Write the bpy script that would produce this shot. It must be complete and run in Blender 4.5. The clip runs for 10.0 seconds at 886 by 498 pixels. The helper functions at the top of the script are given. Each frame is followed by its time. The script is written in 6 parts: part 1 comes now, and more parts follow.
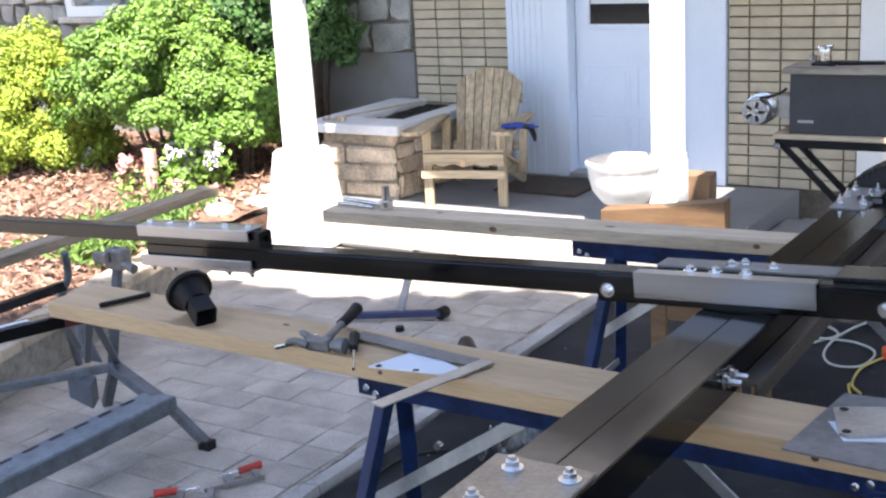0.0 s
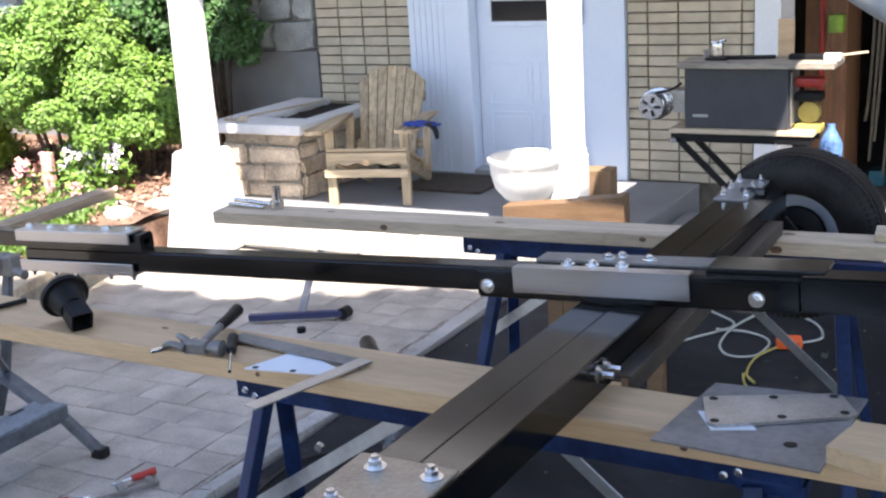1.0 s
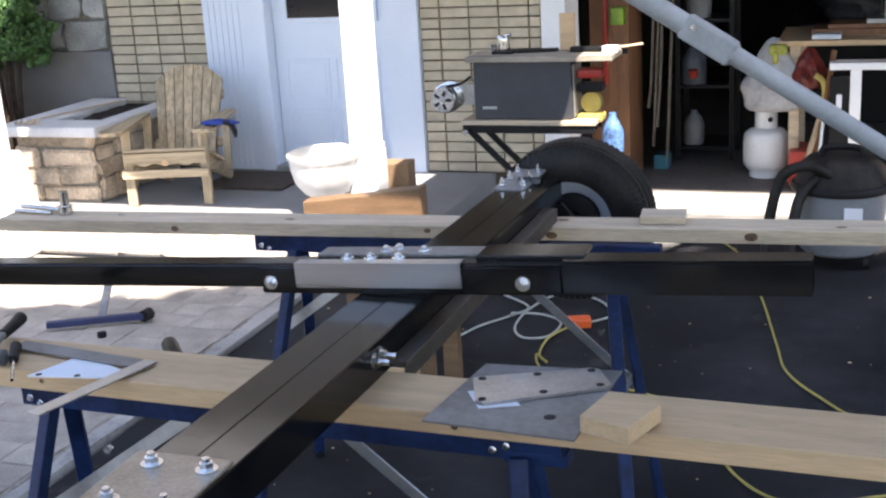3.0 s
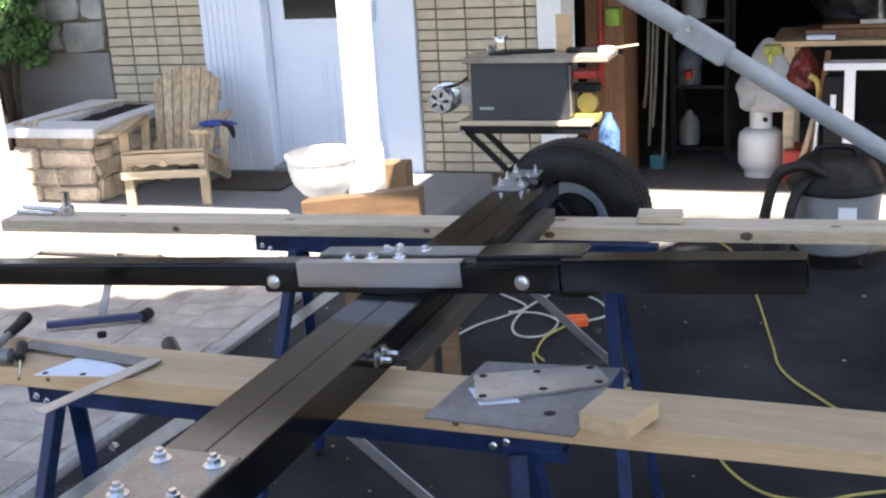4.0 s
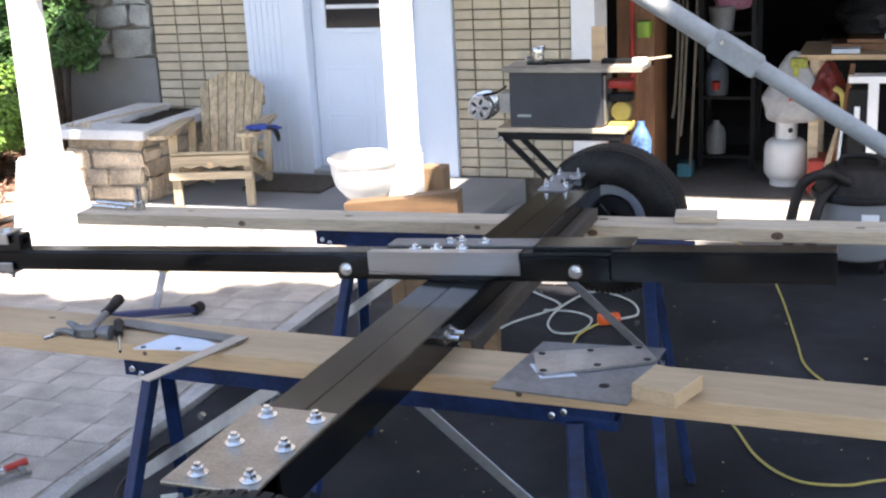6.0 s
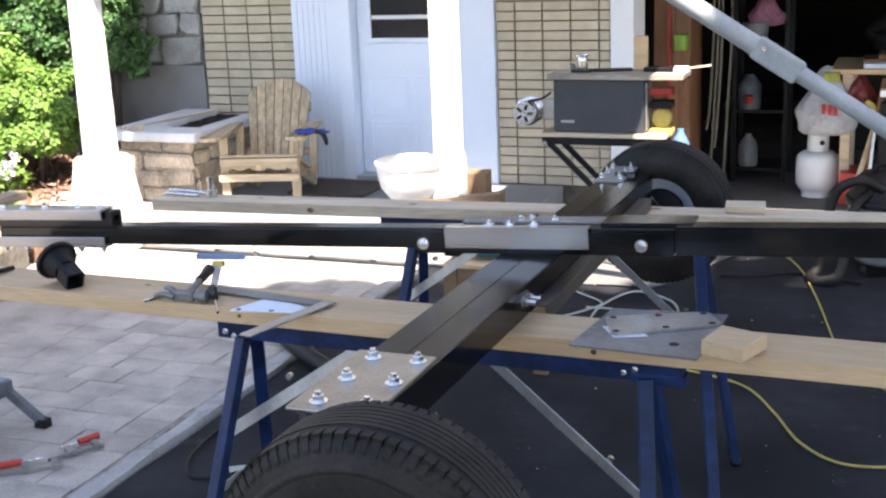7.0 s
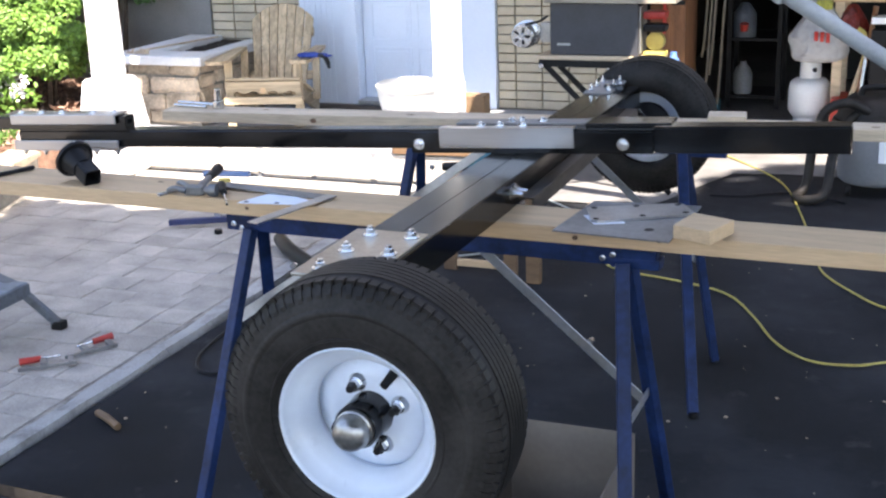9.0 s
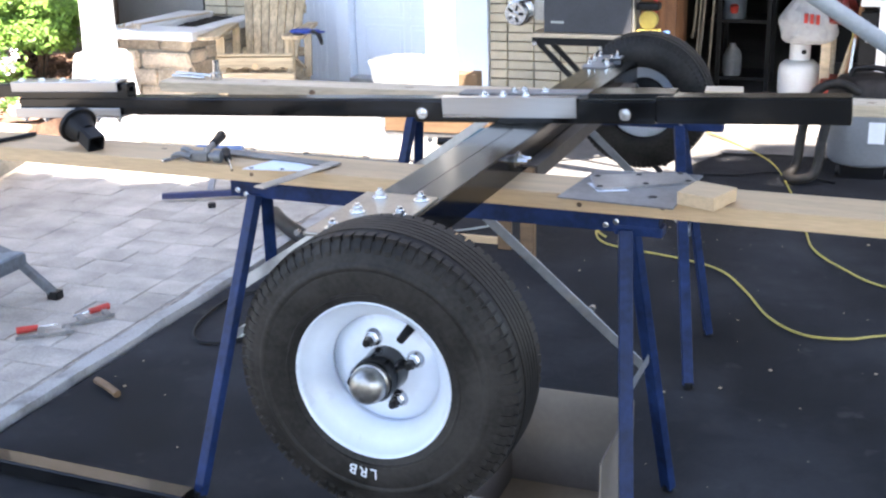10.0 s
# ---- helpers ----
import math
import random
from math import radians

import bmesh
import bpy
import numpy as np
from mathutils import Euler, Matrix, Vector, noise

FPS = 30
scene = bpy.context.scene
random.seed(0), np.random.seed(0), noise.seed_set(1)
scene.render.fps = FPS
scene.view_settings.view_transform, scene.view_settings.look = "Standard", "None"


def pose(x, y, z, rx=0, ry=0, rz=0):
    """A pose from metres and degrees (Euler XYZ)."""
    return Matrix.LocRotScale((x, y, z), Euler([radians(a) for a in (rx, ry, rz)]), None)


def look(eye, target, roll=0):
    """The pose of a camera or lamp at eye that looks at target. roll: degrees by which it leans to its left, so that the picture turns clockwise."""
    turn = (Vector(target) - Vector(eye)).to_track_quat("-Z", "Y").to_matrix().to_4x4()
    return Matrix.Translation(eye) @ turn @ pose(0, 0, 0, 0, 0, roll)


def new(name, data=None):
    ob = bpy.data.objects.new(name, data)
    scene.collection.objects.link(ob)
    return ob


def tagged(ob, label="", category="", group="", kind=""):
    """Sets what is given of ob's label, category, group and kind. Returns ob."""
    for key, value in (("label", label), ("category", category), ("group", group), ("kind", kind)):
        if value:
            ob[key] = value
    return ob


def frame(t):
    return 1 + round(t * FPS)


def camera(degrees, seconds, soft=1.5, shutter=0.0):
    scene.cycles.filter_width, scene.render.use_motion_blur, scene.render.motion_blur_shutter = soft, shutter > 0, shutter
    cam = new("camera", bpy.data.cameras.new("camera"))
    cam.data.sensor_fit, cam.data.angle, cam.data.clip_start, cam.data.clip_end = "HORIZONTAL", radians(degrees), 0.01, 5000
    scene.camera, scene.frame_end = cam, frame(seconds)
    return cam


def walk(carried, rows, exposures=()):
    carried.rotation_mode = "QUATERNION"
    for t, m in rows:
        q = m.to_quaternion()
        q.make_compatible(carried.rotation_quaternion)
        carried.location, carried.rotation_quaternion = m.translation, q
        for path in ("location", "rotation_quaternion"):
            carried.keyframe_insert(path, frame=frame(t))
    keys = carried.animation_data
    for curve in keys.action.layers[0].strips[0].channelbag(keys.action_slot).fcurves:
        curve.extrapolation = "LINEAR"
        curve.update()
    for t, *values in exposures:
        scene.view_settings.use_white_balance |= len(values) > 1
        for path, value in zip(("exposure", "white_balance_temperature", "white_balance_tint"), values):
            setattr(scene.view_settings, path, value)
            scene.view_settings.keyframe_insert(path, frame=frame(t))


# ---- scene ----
cam = camera(40.0, 10.0, 2.3)
PATH = [
    (0, pose(1.0700, -2.2982, 1.7579, 74.878, 3.256, 32.082)),
    (0.5, pose(1.1030, -2.2530, 1.7434, 74.882, 3.506, 31.011)),
    (1, pose(1.1389, -2.2366, 1.7437, 74.621, 3.363, 28.211)),
    (1.5, pose(1.1788, -2.2324, 1.7460, 74.365, 3.290, 25.252)),
    (2, pose(1.2159, -2.2442, 1.7534, 74.078, 3.245, 22.185)),
    (2.5, pose(1.2462, -2.2668, 1.7629, 73.792, 3.165, 19.848)),
    (4, pose(1.2552, -2.3233, 1.7800, 73.736, 3.395, 19.094)),
    (4.5, pose(1.2457, -2.3482, 1.7891, 73.717, 3.213, 19.104)),
    (5, pose(1.2530, -2.3633, 1.7949, 73.693, 3.294, 19.284)),
    (6.5, pose(1.2396, -2.7523, 1.8233, 74.826, 2.506, 20.590)),
    (7, pose(1.1913, -2.8683, 1.7610, 75.360, 2.219, 21.071)),
    (7.5, pose(1.2284, -2.9450, 1.7593, 74.675, 2.231, 21.658)),
    (8, pose(1.2930, -3.0065, 1.7379, 74.062, 2.520, 21.862)),
    (8.5, pose(1.3147, -3.0454, 1.7271, 73.261, 2.366, 21.698)),
    (9, pose(1.2964, -3.0807, 1.7054, 72.568, 1.979, 21.284)),
    (9.5, pose(1.2611, -3.1313, 1.6829, 72.082, 1.410, 20.716)),
    (10, pose(1.2569, -3.1409, 1.6721, 71.838, 1.266, 20.591)),
]
walk(cam, PATH, [(0, 1.69, 6700, 17), (1.5, 1.61, 6750, 17), (2.5, 1.64, 6850, 17), (4, 1.83, 6950, 17), (7.5, 1.87, 6850, 17), (8.8, 1.93, 6750, 17), (9.4, 2.25, 6750, 16), (10, 2.47, 6800, 16)])

# world, sun and exposure
SUN_EL, SUN_AZ = radians(60), radians(150)   # azimuth: where the sun stands, clockwise from +y
world = bpy.data.worlds.new("sky")
scene.world = world
world.use_nodes = True
wn = world.node_tree.nodes
sky = wn.new("ShaderNodeTexSky")
sky.sky_type = "NISHITA"
sky.sun_disc = False
sky.sun_elevation, sky.sun_rotation = SUN_EL, SUN_AZ
world.node_tree.links.new(sky.outputs[0], wn["Background"].inputs[0])
wn["Background"].inputs[1].default_value = 0.15
sun = new("sun", bpy.data.lights.new("sun", "SUN"))
sun.data.energy, sun.data.angle, sun.data.color = 5.6, radians(0.6), (1.0, 0.95, 0.86)
sun_from = Vector((math.sin(SUN_AZ) * math.cos(SUN_EL), math.cos(SUN_AZ) * math.cos(SUN_EL), math.sin(SUN_EL)))
sun.matrix_world = look(sun_from * 30, (0, 0, 0))


# ---------------------------------------------------------------- materials
def material(name, base, rough=0.6, metal=0.0, vary=0.15, scale=8.0, bump=0.1, fine=60.0, dark=None, piece=0.0, stretch=None, coat=0.0, island=False):
    """Two scales of variation, fine relief, and an optional change from piece to piece."""
    m = bpy.data.materials.new(name)
    m.use_nodes = True
    nt = m.node_tree
    n, l = nt.nodes, nt.links
    bsdf = n["Principled BSDF"]
    co = n.new("ShaderNodeTexCoord")
    src = co.outputs["Object"]
    if stretch:
        mp = n.new("ShaderNodeMapping")
        mp.inputs["Scale"].default_value = stretch
        l.new(src, mp.inputs[0])
        src = mp.outputs[0]
    if piece:
        add = n.new("ShaderNodeVectorMath")
        info = n.new("ShaderNodeObjectInfo")
        geo = n.new("ShaderNodeNewGeometry")
        rnd = geo.outputs["Random Per Island"] if island else info.outputs["Random"]
        l.new(src, add.inputs[0])
        mul = n.new("ShaderNodeMath")
        mul.operation = "MULTIPLY"
        mul.inputs[1].default_value = 37.0
        l.new(rnd, mul.inputs[0])
        l.new(mul.outputs[0], add.inputs[1])
        src = add.outputs[0]
    big, small = n.new("ShaderNodeTexNoise"), n.new("ShaderNodeTexNoise")
    for tex, s, d in ((big, scale, 4.0), (small, fine, 3.0)):
        tex.inputs["Scale"].default_value, tex.inputs["Detail"].default_value = s, d
        l.new(src, tex.inputs["Vector"])
    mix = n.new("ShaderNodeMix")
    mix.data_type = "RGBA"
    lo = dark or tuple(c * (1 - 2.2 * vary) for c in base)
    hi = tuple(min(1, c * (1 + 0.9 * vary)) for c in base)
    mix.inputs[6].default_value, mix.inputs[7].default_value = (*[max(0, c) for c in lo], 1), (*hi, 1)
    summed = n.new("ShaderNodeMath")
    summed.operation = "MULTIPLY_ADD"
    summed.inputs[1].default_value, summed.inputs[2].default_value = 0.45, 0.0
    l.new(small.outputs[0], summed.inputs[0])
    both = n.new("ShaderNodeMath")
    both.operation = "MULTIPLY_ADD"
    both.inputs[1].default_value = 0.75
    l.new(big.outputs[0], both.inputs[0])
    l.new(summed.outputs[0], both.inputs[2])
    ramp = n.new("ShaderNodeMapRange")
    ramp.inputs[1].default_value, ramp.inputs[2].default_value = 0.38, 0.82
    l.new(both.outputs[0], ramp.inputs[0])
    l.new(ramp.outputs[0], mix.inputs[0])
    col = mix.outputs[2]
    if piece:
        hsv = n.new("ShaderNodeHueSaturation")
        val = n.new("ShaderNodeMapRange")
        val.inputs[3].default_value, val.inputs[4].default_value = 1 - piece, 1 + piece
        l.new(rnd, val.inputs[0])
        l.new(val.outputs[0], hsv.inputs["Value"])
        l.new(col, hsv.inputs["Color"])
        col = hsv.outputs[0]
    l.new(col, bsdf.inputs["Base Color"])
    rr = n.new("ShaderNodeMapRange")
    rr.inputs[3].default_value, rr.inputs[4].default_value = max(0.02, rough - 0.1), min(1, rough + 0.1)
    l.new(big.outputs[0], rr.inputs[0])
    l.new(rr.outputs[0], bsdf.inputs["Roughness"])
    bsdf.inputs["Metallic"].default_value = metal
    bsdf.inputs["Coat Weight"].default_value = coat
    if bump:
        b = n.new("ShaderNodeBump")
        b.inputs["Strength"].default_value, b.inputs["Distance"].default_value = bump, 0.01
        l.new(both.outputs[0], b.inputs["Height"])
        l.new(b.outputs[0], bsdf.inputs["Normal"])
    return m


ASPHALT = material("asphalt", (0.0192, 0.0204, 0.0238), 0.85, vary=0.4, scale=1.6, bump=0.55, fine=260)
# worn asphalt, paled further so its colour carries the sunlight
SUNLITASPHALT = material("worn asphalt with sunlight in its colour", (0.20, 0.193, 0.185), 0.9, vary=0.25, scale=3, bump=0.5, fine=220)
SOIL = material("mulch soil", (0.24, 0.14, 0.095), 0.95, vary=0.4, scale=9, bump=0.9, fine=90)
MULCH = material("wood mulch", (0.42, 0.265, 0.19), 0.9, vary=0.35, scale=20, bump=0.4, fine=120, piece=0.45, island=True)
PAVER = material("concrete paver", (0.46, 0.42, 0.365), 0.85, vary=0.20, scale=5, bump=0.4, fine=130, piece=0.085)
JOINT = material("sandy paver joint", (0.40, 0.36, 0.305), 0.95, vary=0.3, scale=8, bump=0.4)
CONCRETE = material("concrete", (0.42, 0.405, 0.38), 0.85, vary=0.16, scale=3, bump=0.25, fine=120)
PORCH = material("grey porch concrete", (0.26, 0.265, 0.275), 0.8, vary=0.12, scale=4, bump=0.15, fine=150)
PARGE = material("grey parging", (0.235, 0.235, 0.235), 0.85, vary=0.12, scale=3, bump=0.25, fine=90)
BRICK = material("tan brick", (0.575, 0.50, 0.37), 0.85, vary=0.10, scale=10, bump=0.4, fine=160, piece=0.08)
MORTAR = material("brown mortar", (0.17, 0.145, 0.115), 0.95, vary=0.2, scale=20, bump=0.4)
STONE = material("natural stone", (0.62, 0.50, 0.37), 0.85, vary=0.28, scale=7, bump=0.6, fine=60, piece=0.30)
GREYSTONE = material("grey field stone", (0.40, 0.41, 0.385), 0.85, vary=0.2, scale=7, bump=0.6, fine=60, piece=0.25)
STONEMORTAR = material("stone mortar", (0.30, 0.275, 0.235), 0.95, vary=0.2, scale=20, bump=0.4)
LIMESTONE = material("pale limestone", (0.58, 0.54, 0.48), 0.85, vary=0.18, scale=6, bump=0.6, fine=50, piece=0.12)
TANSTONE = material("tan garden stone", (0.52, 0.43, 0.315), 0.85, vary=0.22, scale=6, bump=0.6, fine=50, piece=0.16)
WHITE = material("white paint", (0.84, 0.845, 0.85), 0.45, vary=0.03, scale=5, bump=0.04)
WHITESIDING = material("white vinyl siding", (0.83, 0.84, 0.86), 0.4, vary=0.03, scale=3, bump=0.03)
CAPWHITE = material("painted concrete cap", (0.72, 0.72, 0.72), 0.7, vary=0.07, scale=8, bump=0.15)
GLASSDARK = material("dark window glass", (0.015, 0.016, 0.018), 0.05, vary=0.1, scale=3, bump=0)
BLACKPAINT = material("glossy black paint", (0.009, 0.0092, 0.010), 0.18, vary=0.3, scale=6, bump=0.02, coat=0.15)
BLACKDUSTY = material("scuffed black paint", (0.0075, 0.0072, 0.007), 0.14, vary=0.35, scale=7, bump=0.02, coat=0.0)
BLACKMATTE = material("black plastic", (0.010, 0.010, 0.011), 0.5, vary=0.2, scale=12, bump=0.05)
RUBBER = material("tyre rubber", (0.024, 0.0215, 0.0195), 0.55, vary=0.4, scale=9, bump=0.12, fine=120)
STEEL = material("mill steel plate", (0.52, 0.51, 0.49), 0.32, metal=0.75, vary=0.16, scale=9, bump=0.05, fine=140)
BRUSHED = material("brushed grey steel", (0.40, 0.40, 0.415), 0.30, metal=0.9, vary=0.05, scale=3, bump=0.0, fine=20, stretch=(0.4, 12, 12))
DULLSTEEL = material("dull grey steel", (0.24, 0.235, 0.23), 0.5, metal=0.5, vary=0.2, scale=8, bump=0.06)
PLATESTEEL = material("hot rolled steel plate", (0.37, 0.34, 0.295), 0.32, metal=0.8, vary=0.2, scale=9, bump=0.04, fine=140)
RUSTSTEEL = material("dark brownish steel", (0.085, 0.07, 0.058), 0.5, metal=0.4, vary=0.25, scale=8, bump=0.06)
WEATHERED = material("brown weathered board", (0.31, 0.245, 0.175), 0.75, vary=0.25, scale=3, bump=0.14, fine=24, stretch=(0.8, 9, 9))
# white plastic darkened so its colour carries the garage's dim light
DIMWHITE = material("white plastic dimmed for the garage", (0.20, 0.205, 0.21), 0.5, vary=0.15, scale=9, bump=0.1)
ZINC = material("zinc plated hardware", (0.68, 0.69, 0.71), 0.24, metal=1.0, vary=0.1, scale=30, bump=0.03)
CHROME = material("chromed steel", (0.6, 0.59, 0.57), 0.24, metal=1.0, vary=0.06, scale=20, bump=0)
RIMWHITE = material("white wheel enamel", (0.70, 0.76, 0.84), 0.3, vary=0.03, scale=8, bump=0.02, coat=0.3)
PINE = material("fresh pine", (0.61, 0.42, 0.24), 0.6, vary=0.13, scale=2.2, bump=0.1, fine=26, stretch=(0.8, 9, 9))
OLDPINE = material("grey-brown weathered pine", (0.60, 0.48, 0.335), 0.7, vary=0.17, scale=3.0, bump=0.14, fine=24, stretch=(0.8, 9, 9))
CHAIRWOOD = material("aged oiled chair wood", (0.54, 0.42, 0.27), 0.62, vary=0.27, scale=3.2, bump=0.16, fine=14, stretch=(14, 14, 0.7), piece=0.16)
CHAIRACROSS = material("aged oiled chair wood, grain across", (0.54, 0.42, 0.27), 0.62, vary=0.27, scale=3.2, bump=0.16, fine=14, stretch=(0.7, 14, 14), piece=0.16)
CHAIRALONG = material("aged oiled chair wood, grain along", (0.54, 0.42, 0.27), 0.62, vary=0.27, scale=3.2, bump=0.16, fine=14, stretch=(14, 0.7, 14), piece=0.16)
BOXWOOD = material("brown stained board", (0.185, 0.108, 0.055), 0.6, vary=0.2, scale=4, bump=0.08, fine=30, stretch=(1, 8, 8))
CARDBOARD = material("cardboard", (0.40, 0.31, 0.215), 0.85, vary=0.08, scale=6, bump=0.05)
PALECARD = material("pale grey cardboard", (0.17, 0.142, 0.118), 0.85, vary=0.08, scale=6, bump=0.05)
BLUE = material("dark blue sawhorse paint", (0.009, 0.025, 0.088), 0.45, vary=0.3, scale=10, bump=0.05)
CLAMPBLUE = material("blue clamp body", (0.02, 0.03, 0.10), 0.45, vary=0.15, scale=10, bump=0.03)
BRIGHTBLUE = material("bright blue cloth", (0.03, 0.07, 0.36), 0.8, vary=0.2, scale=40, bump=0.2)
GALV = material("galvanised strip", (0.50, 0.52, 0.54), 0.4, metal=0.8, vary=0.12, scale=14, bump=0.03)
WMGREY = material("grey workbench paint", (0.10, 0.115, 0.135), 0.5, vary=0.25, scale=14, bump=0.08, fine=90)
WMSPOT = material("paint-spattered grey step", (0.17, 0.205, 0.25), 0.5, vary=0.2, scale=16, bump=0.1)
RED = material("red plastic", (0.42, 0.03, 0.02), 0.4, vary=0.12, scale=15, bump=0.02)
ORANGE = material("orange plastic", (0.72, 0.11, 0.02), 0.4, vary=0.08, scale=15, bump=0.02)
YELLOW = material("yellow rubber", (0.44, 0.36, 0.09), 0.5, vary=0.1, scale=20, bump=0.02)
CORDGREY = material("pale grey cable", (0.42, 0.44, 0.40), 0.5, vary=0.08, scale=20, bump=0.02)
TANKWHITE = material("white tank enamel", (0.74, 0.75, 0.76), 0.35, vary=0.05, scale=8, bump=0.02)
SAWBLACK = material("charcoal saw cabinet", (0.045, 0.047, 0.055), 0.45, vary=0.12, scale=10, bump=0.03)
VACGREY = material("grey drum plastic", (0.23, 0.24, 0.26), 0.45, vary=0.08, scale=6, bump=0.03)
ARMGREY = material("grey hoist paint", (0.33, 0.35, 0.355), 0.62, vary=0.1, scale=8, bump=0.04)
BAGWHITE = material("white plastic bag", (0.36, 0.36, 0.365), 0.4, vary=0.10, scale=10, bump=0.5, fine=30)
# cord tone lowered: shade inside the garage is in this colour
DIMCORD = material("brown cord dimmed for the garage", (0.13, 0.115, 0.09), 0.7, vary=0.2, scale=20, bump=0.05)
COOLWHITE = material("cool white enamel", (0.74, 0.82, 0.94), 0.4, vary=0.025, scale=4, bump=0.03)
FILM = material("clear plastic film", (0.55, 0.57, 0.60), 0.15, vary=0.1, scale=20, bump=0.2)
MAT = material("brown coir mat", (0.09, 0.07, 0.055), 0.95, vary=0.3, scale=40, bump=0.5, fine=200)
CERAMIC = material("white glazed urn", (0.74, 0.73, 0.70), 0.4, vary=0.05, scale=9, bump=0.05)
GREASECAP = material("dulled grease cap metal", (0.42, 0.41, 0.39), 0.36, metal=0.9, vary=0.25, scale=30, bump=0.05)
# the pane's pale blue base colour paints in the reflected sky
WINDOWSKY = material("window glass with sky in its colour", (0.35, 0.42, 0.50), 0.08, vary=0.08, scale=3, bump=0)
PAPER = material("white paper label", (0.75, 0.78, 0.82), 0.8, vary=0.03, scale=8, bump=0.02)
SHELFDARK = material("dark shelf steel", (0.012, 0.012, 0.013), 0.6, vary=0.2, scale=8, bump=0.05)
# near black: the garage's gloom is put into this wall colour
GARAGEWALL = material("garage wall with gloom in its colour", (0.03, 0.028, 0.026), 0.9, vary=0.2, scale=3, bump=0.1)
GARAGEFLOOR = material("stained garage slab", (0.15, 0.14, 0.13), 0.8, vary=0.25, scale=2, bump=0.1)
PLY = material("orange-brown plywood", (0.22, 0.10, 0.045), 0.6, vary=0.25, scale=4, bump=0.06, stretch=(6, 6, 1))
LEAF = material("sunlit green leaf", (0.155, 0.295, 0.045), 0.55, vary=0.25, scale=3, bump=0.05, piece=0.4, island=True)
YELLEAF = material("yellow-green cedar leaf", (0.31, 0.42, 0.045), 0.6, vary=0.25, scale=4, bump=0.05, piece=0.3, island=True)
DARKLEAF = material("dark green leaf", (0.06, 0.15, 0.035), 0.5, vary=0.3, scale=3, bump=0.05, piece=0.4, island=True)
BARK = material("bark", (0.09, 0.065, 0.045), 0.9, vary=0.3, scale=20, bump=0.5)
PETALW = material("white petals", (0.72, 0.70, 0.74), 0.7, vary=0.08, scale=20, bump=0)
PETALP = material("pink petals", (0.66, 0.36, 0.33), 0.7, vary=0.12, scale=20, bump=0)
GRASSM = material("grass blade", (0.10, 0.19, 0.03), 0.6, vary=0.25, scale=6, bump=0, piece=0.3, island=True)
for leafy in (LEAF, YELLEAF, DARKLEAF, GRASSM, PETALW, PETALP):
    leafy.node_tree.nodes["Principled BSDF"].inputs["Transmission Weight"].default_value = 0.0
    leafy.node_tree.nodes["Principled BSDF"].inputs["Subsurface Weight"].default_value = 0.0


for m in (ASPHALT, SUNLITASPHALT, RUBBER, BLUE, BLACKMATTE, PAVER, JOINT, SHELFDARK, GARAGEWALL):
    m.node_tree.nodes["Principled BSDF"].inputs["Specular IOR Level"].default_value = 0.22


def stain(m, colour, scale, lo, hi, amount, detail=6.0):
    """Cloudy dust or dirt of its own shape over a material."""
    n, l = m.node_tree.nodes, m.node_tree.links
    base = n["Principled BSDF"].inputs["Base Color"]
    before = base.links[0].from_socket
    geo, tex, rng, mix = n.new("ShaderNodeNewGeometry"), n.new("ShaderNodeTexNoise"), n.new("ShaderNodeMapRange"), n.new("ShaderNodeMix")
    tex.inputs["Scale"].default_value, tex.inputs["Detail"].default_value, tex.inputs["Roughness"].default_value = scale, detail, 0.62
    rng.inputs[1].default_value, rng.inputs[2].default_value, rng.inputs[4].default_value = lo, hi, amount
    mix.data_type = "RGBA"
    mix.inputs[7].default_value = (*colour, 1)
    l.new(geo.outputs["Position"], tex.inputs["Vector"])
    l.new(tex.outputs[0], rng.inputs[0])
    l.new(rng.outputs[0], mix.inputs[0])
    l.new(before, mix.inputs[6])
    l.new(mix.outputs[2], base)


stain(ASPHALT, (0.10, 0.102, 0.108), 1.5, 0.47, 0.75, 0.30)
stain(ASPHALT, (0.17, 0.165, 0.16), 7.0, 0.62, 0.80, 0.28)
stain(ASPHALT, (0.012, 0.012, 0.014), 3.1, 0.55, 0.75, 0.55)
stain(PAVER, (0.21, 0.19, 0.17), 2.3, 0.48, 0.74, 0.50)
stain(PAVER, (0.52, 0.47, 0.41), 5.0, 0.55, 0.75, 0.40)
stain(PAVER, (0.12, 0.105, 0.09), 16.0, 0.66, 0.80, 0.45)
stain(JOINT, (0.19, 0.17, 0.15), 2.6, 0.50, 0.70, 0.6)
stain(SUNLITASPHALT, (0.09, 0.088, 0.086), 5.0, 0.55, 0.75, 0.6)
stain(CONCRETE, (0.15, 0.14, 0.13), 9.0, 0.52, 0.70, 0.7)
stain(PORCH, (0.15, 0.15, 0.15), 2.0, 0.48, 0.75, 0.45)
stain(RUBBER, (0.055, 0.05, 0.045), 9.0, 0.52, 0.78, 0.5)
stain(BLACKDUSTY, (0.05, 0.045, 0.04), 11.0, 0.60, 0.80, 0.25)
BLACKDUSTY.node_tree.nodes["Principled BSDF"].inputs["Specular IOR Level"].default_value = 0.28
BLACKPAINT.node_tree.nodes["Principled BSDF"].inputs["Specular IOR Level"].default_value = 0.35
FILM.node_tree.nodes["Principled BSDF"].inputs["Transmission Weight"].default_value = 0.85
stain(PINE, (0.33, 0.20, 0.10), 9.0, 0.66, 0.76, 0.45)
stain(OLDPINE, (0.27, 0.19, 0.12), 9.0, 0.64, 0.76, 0.45)
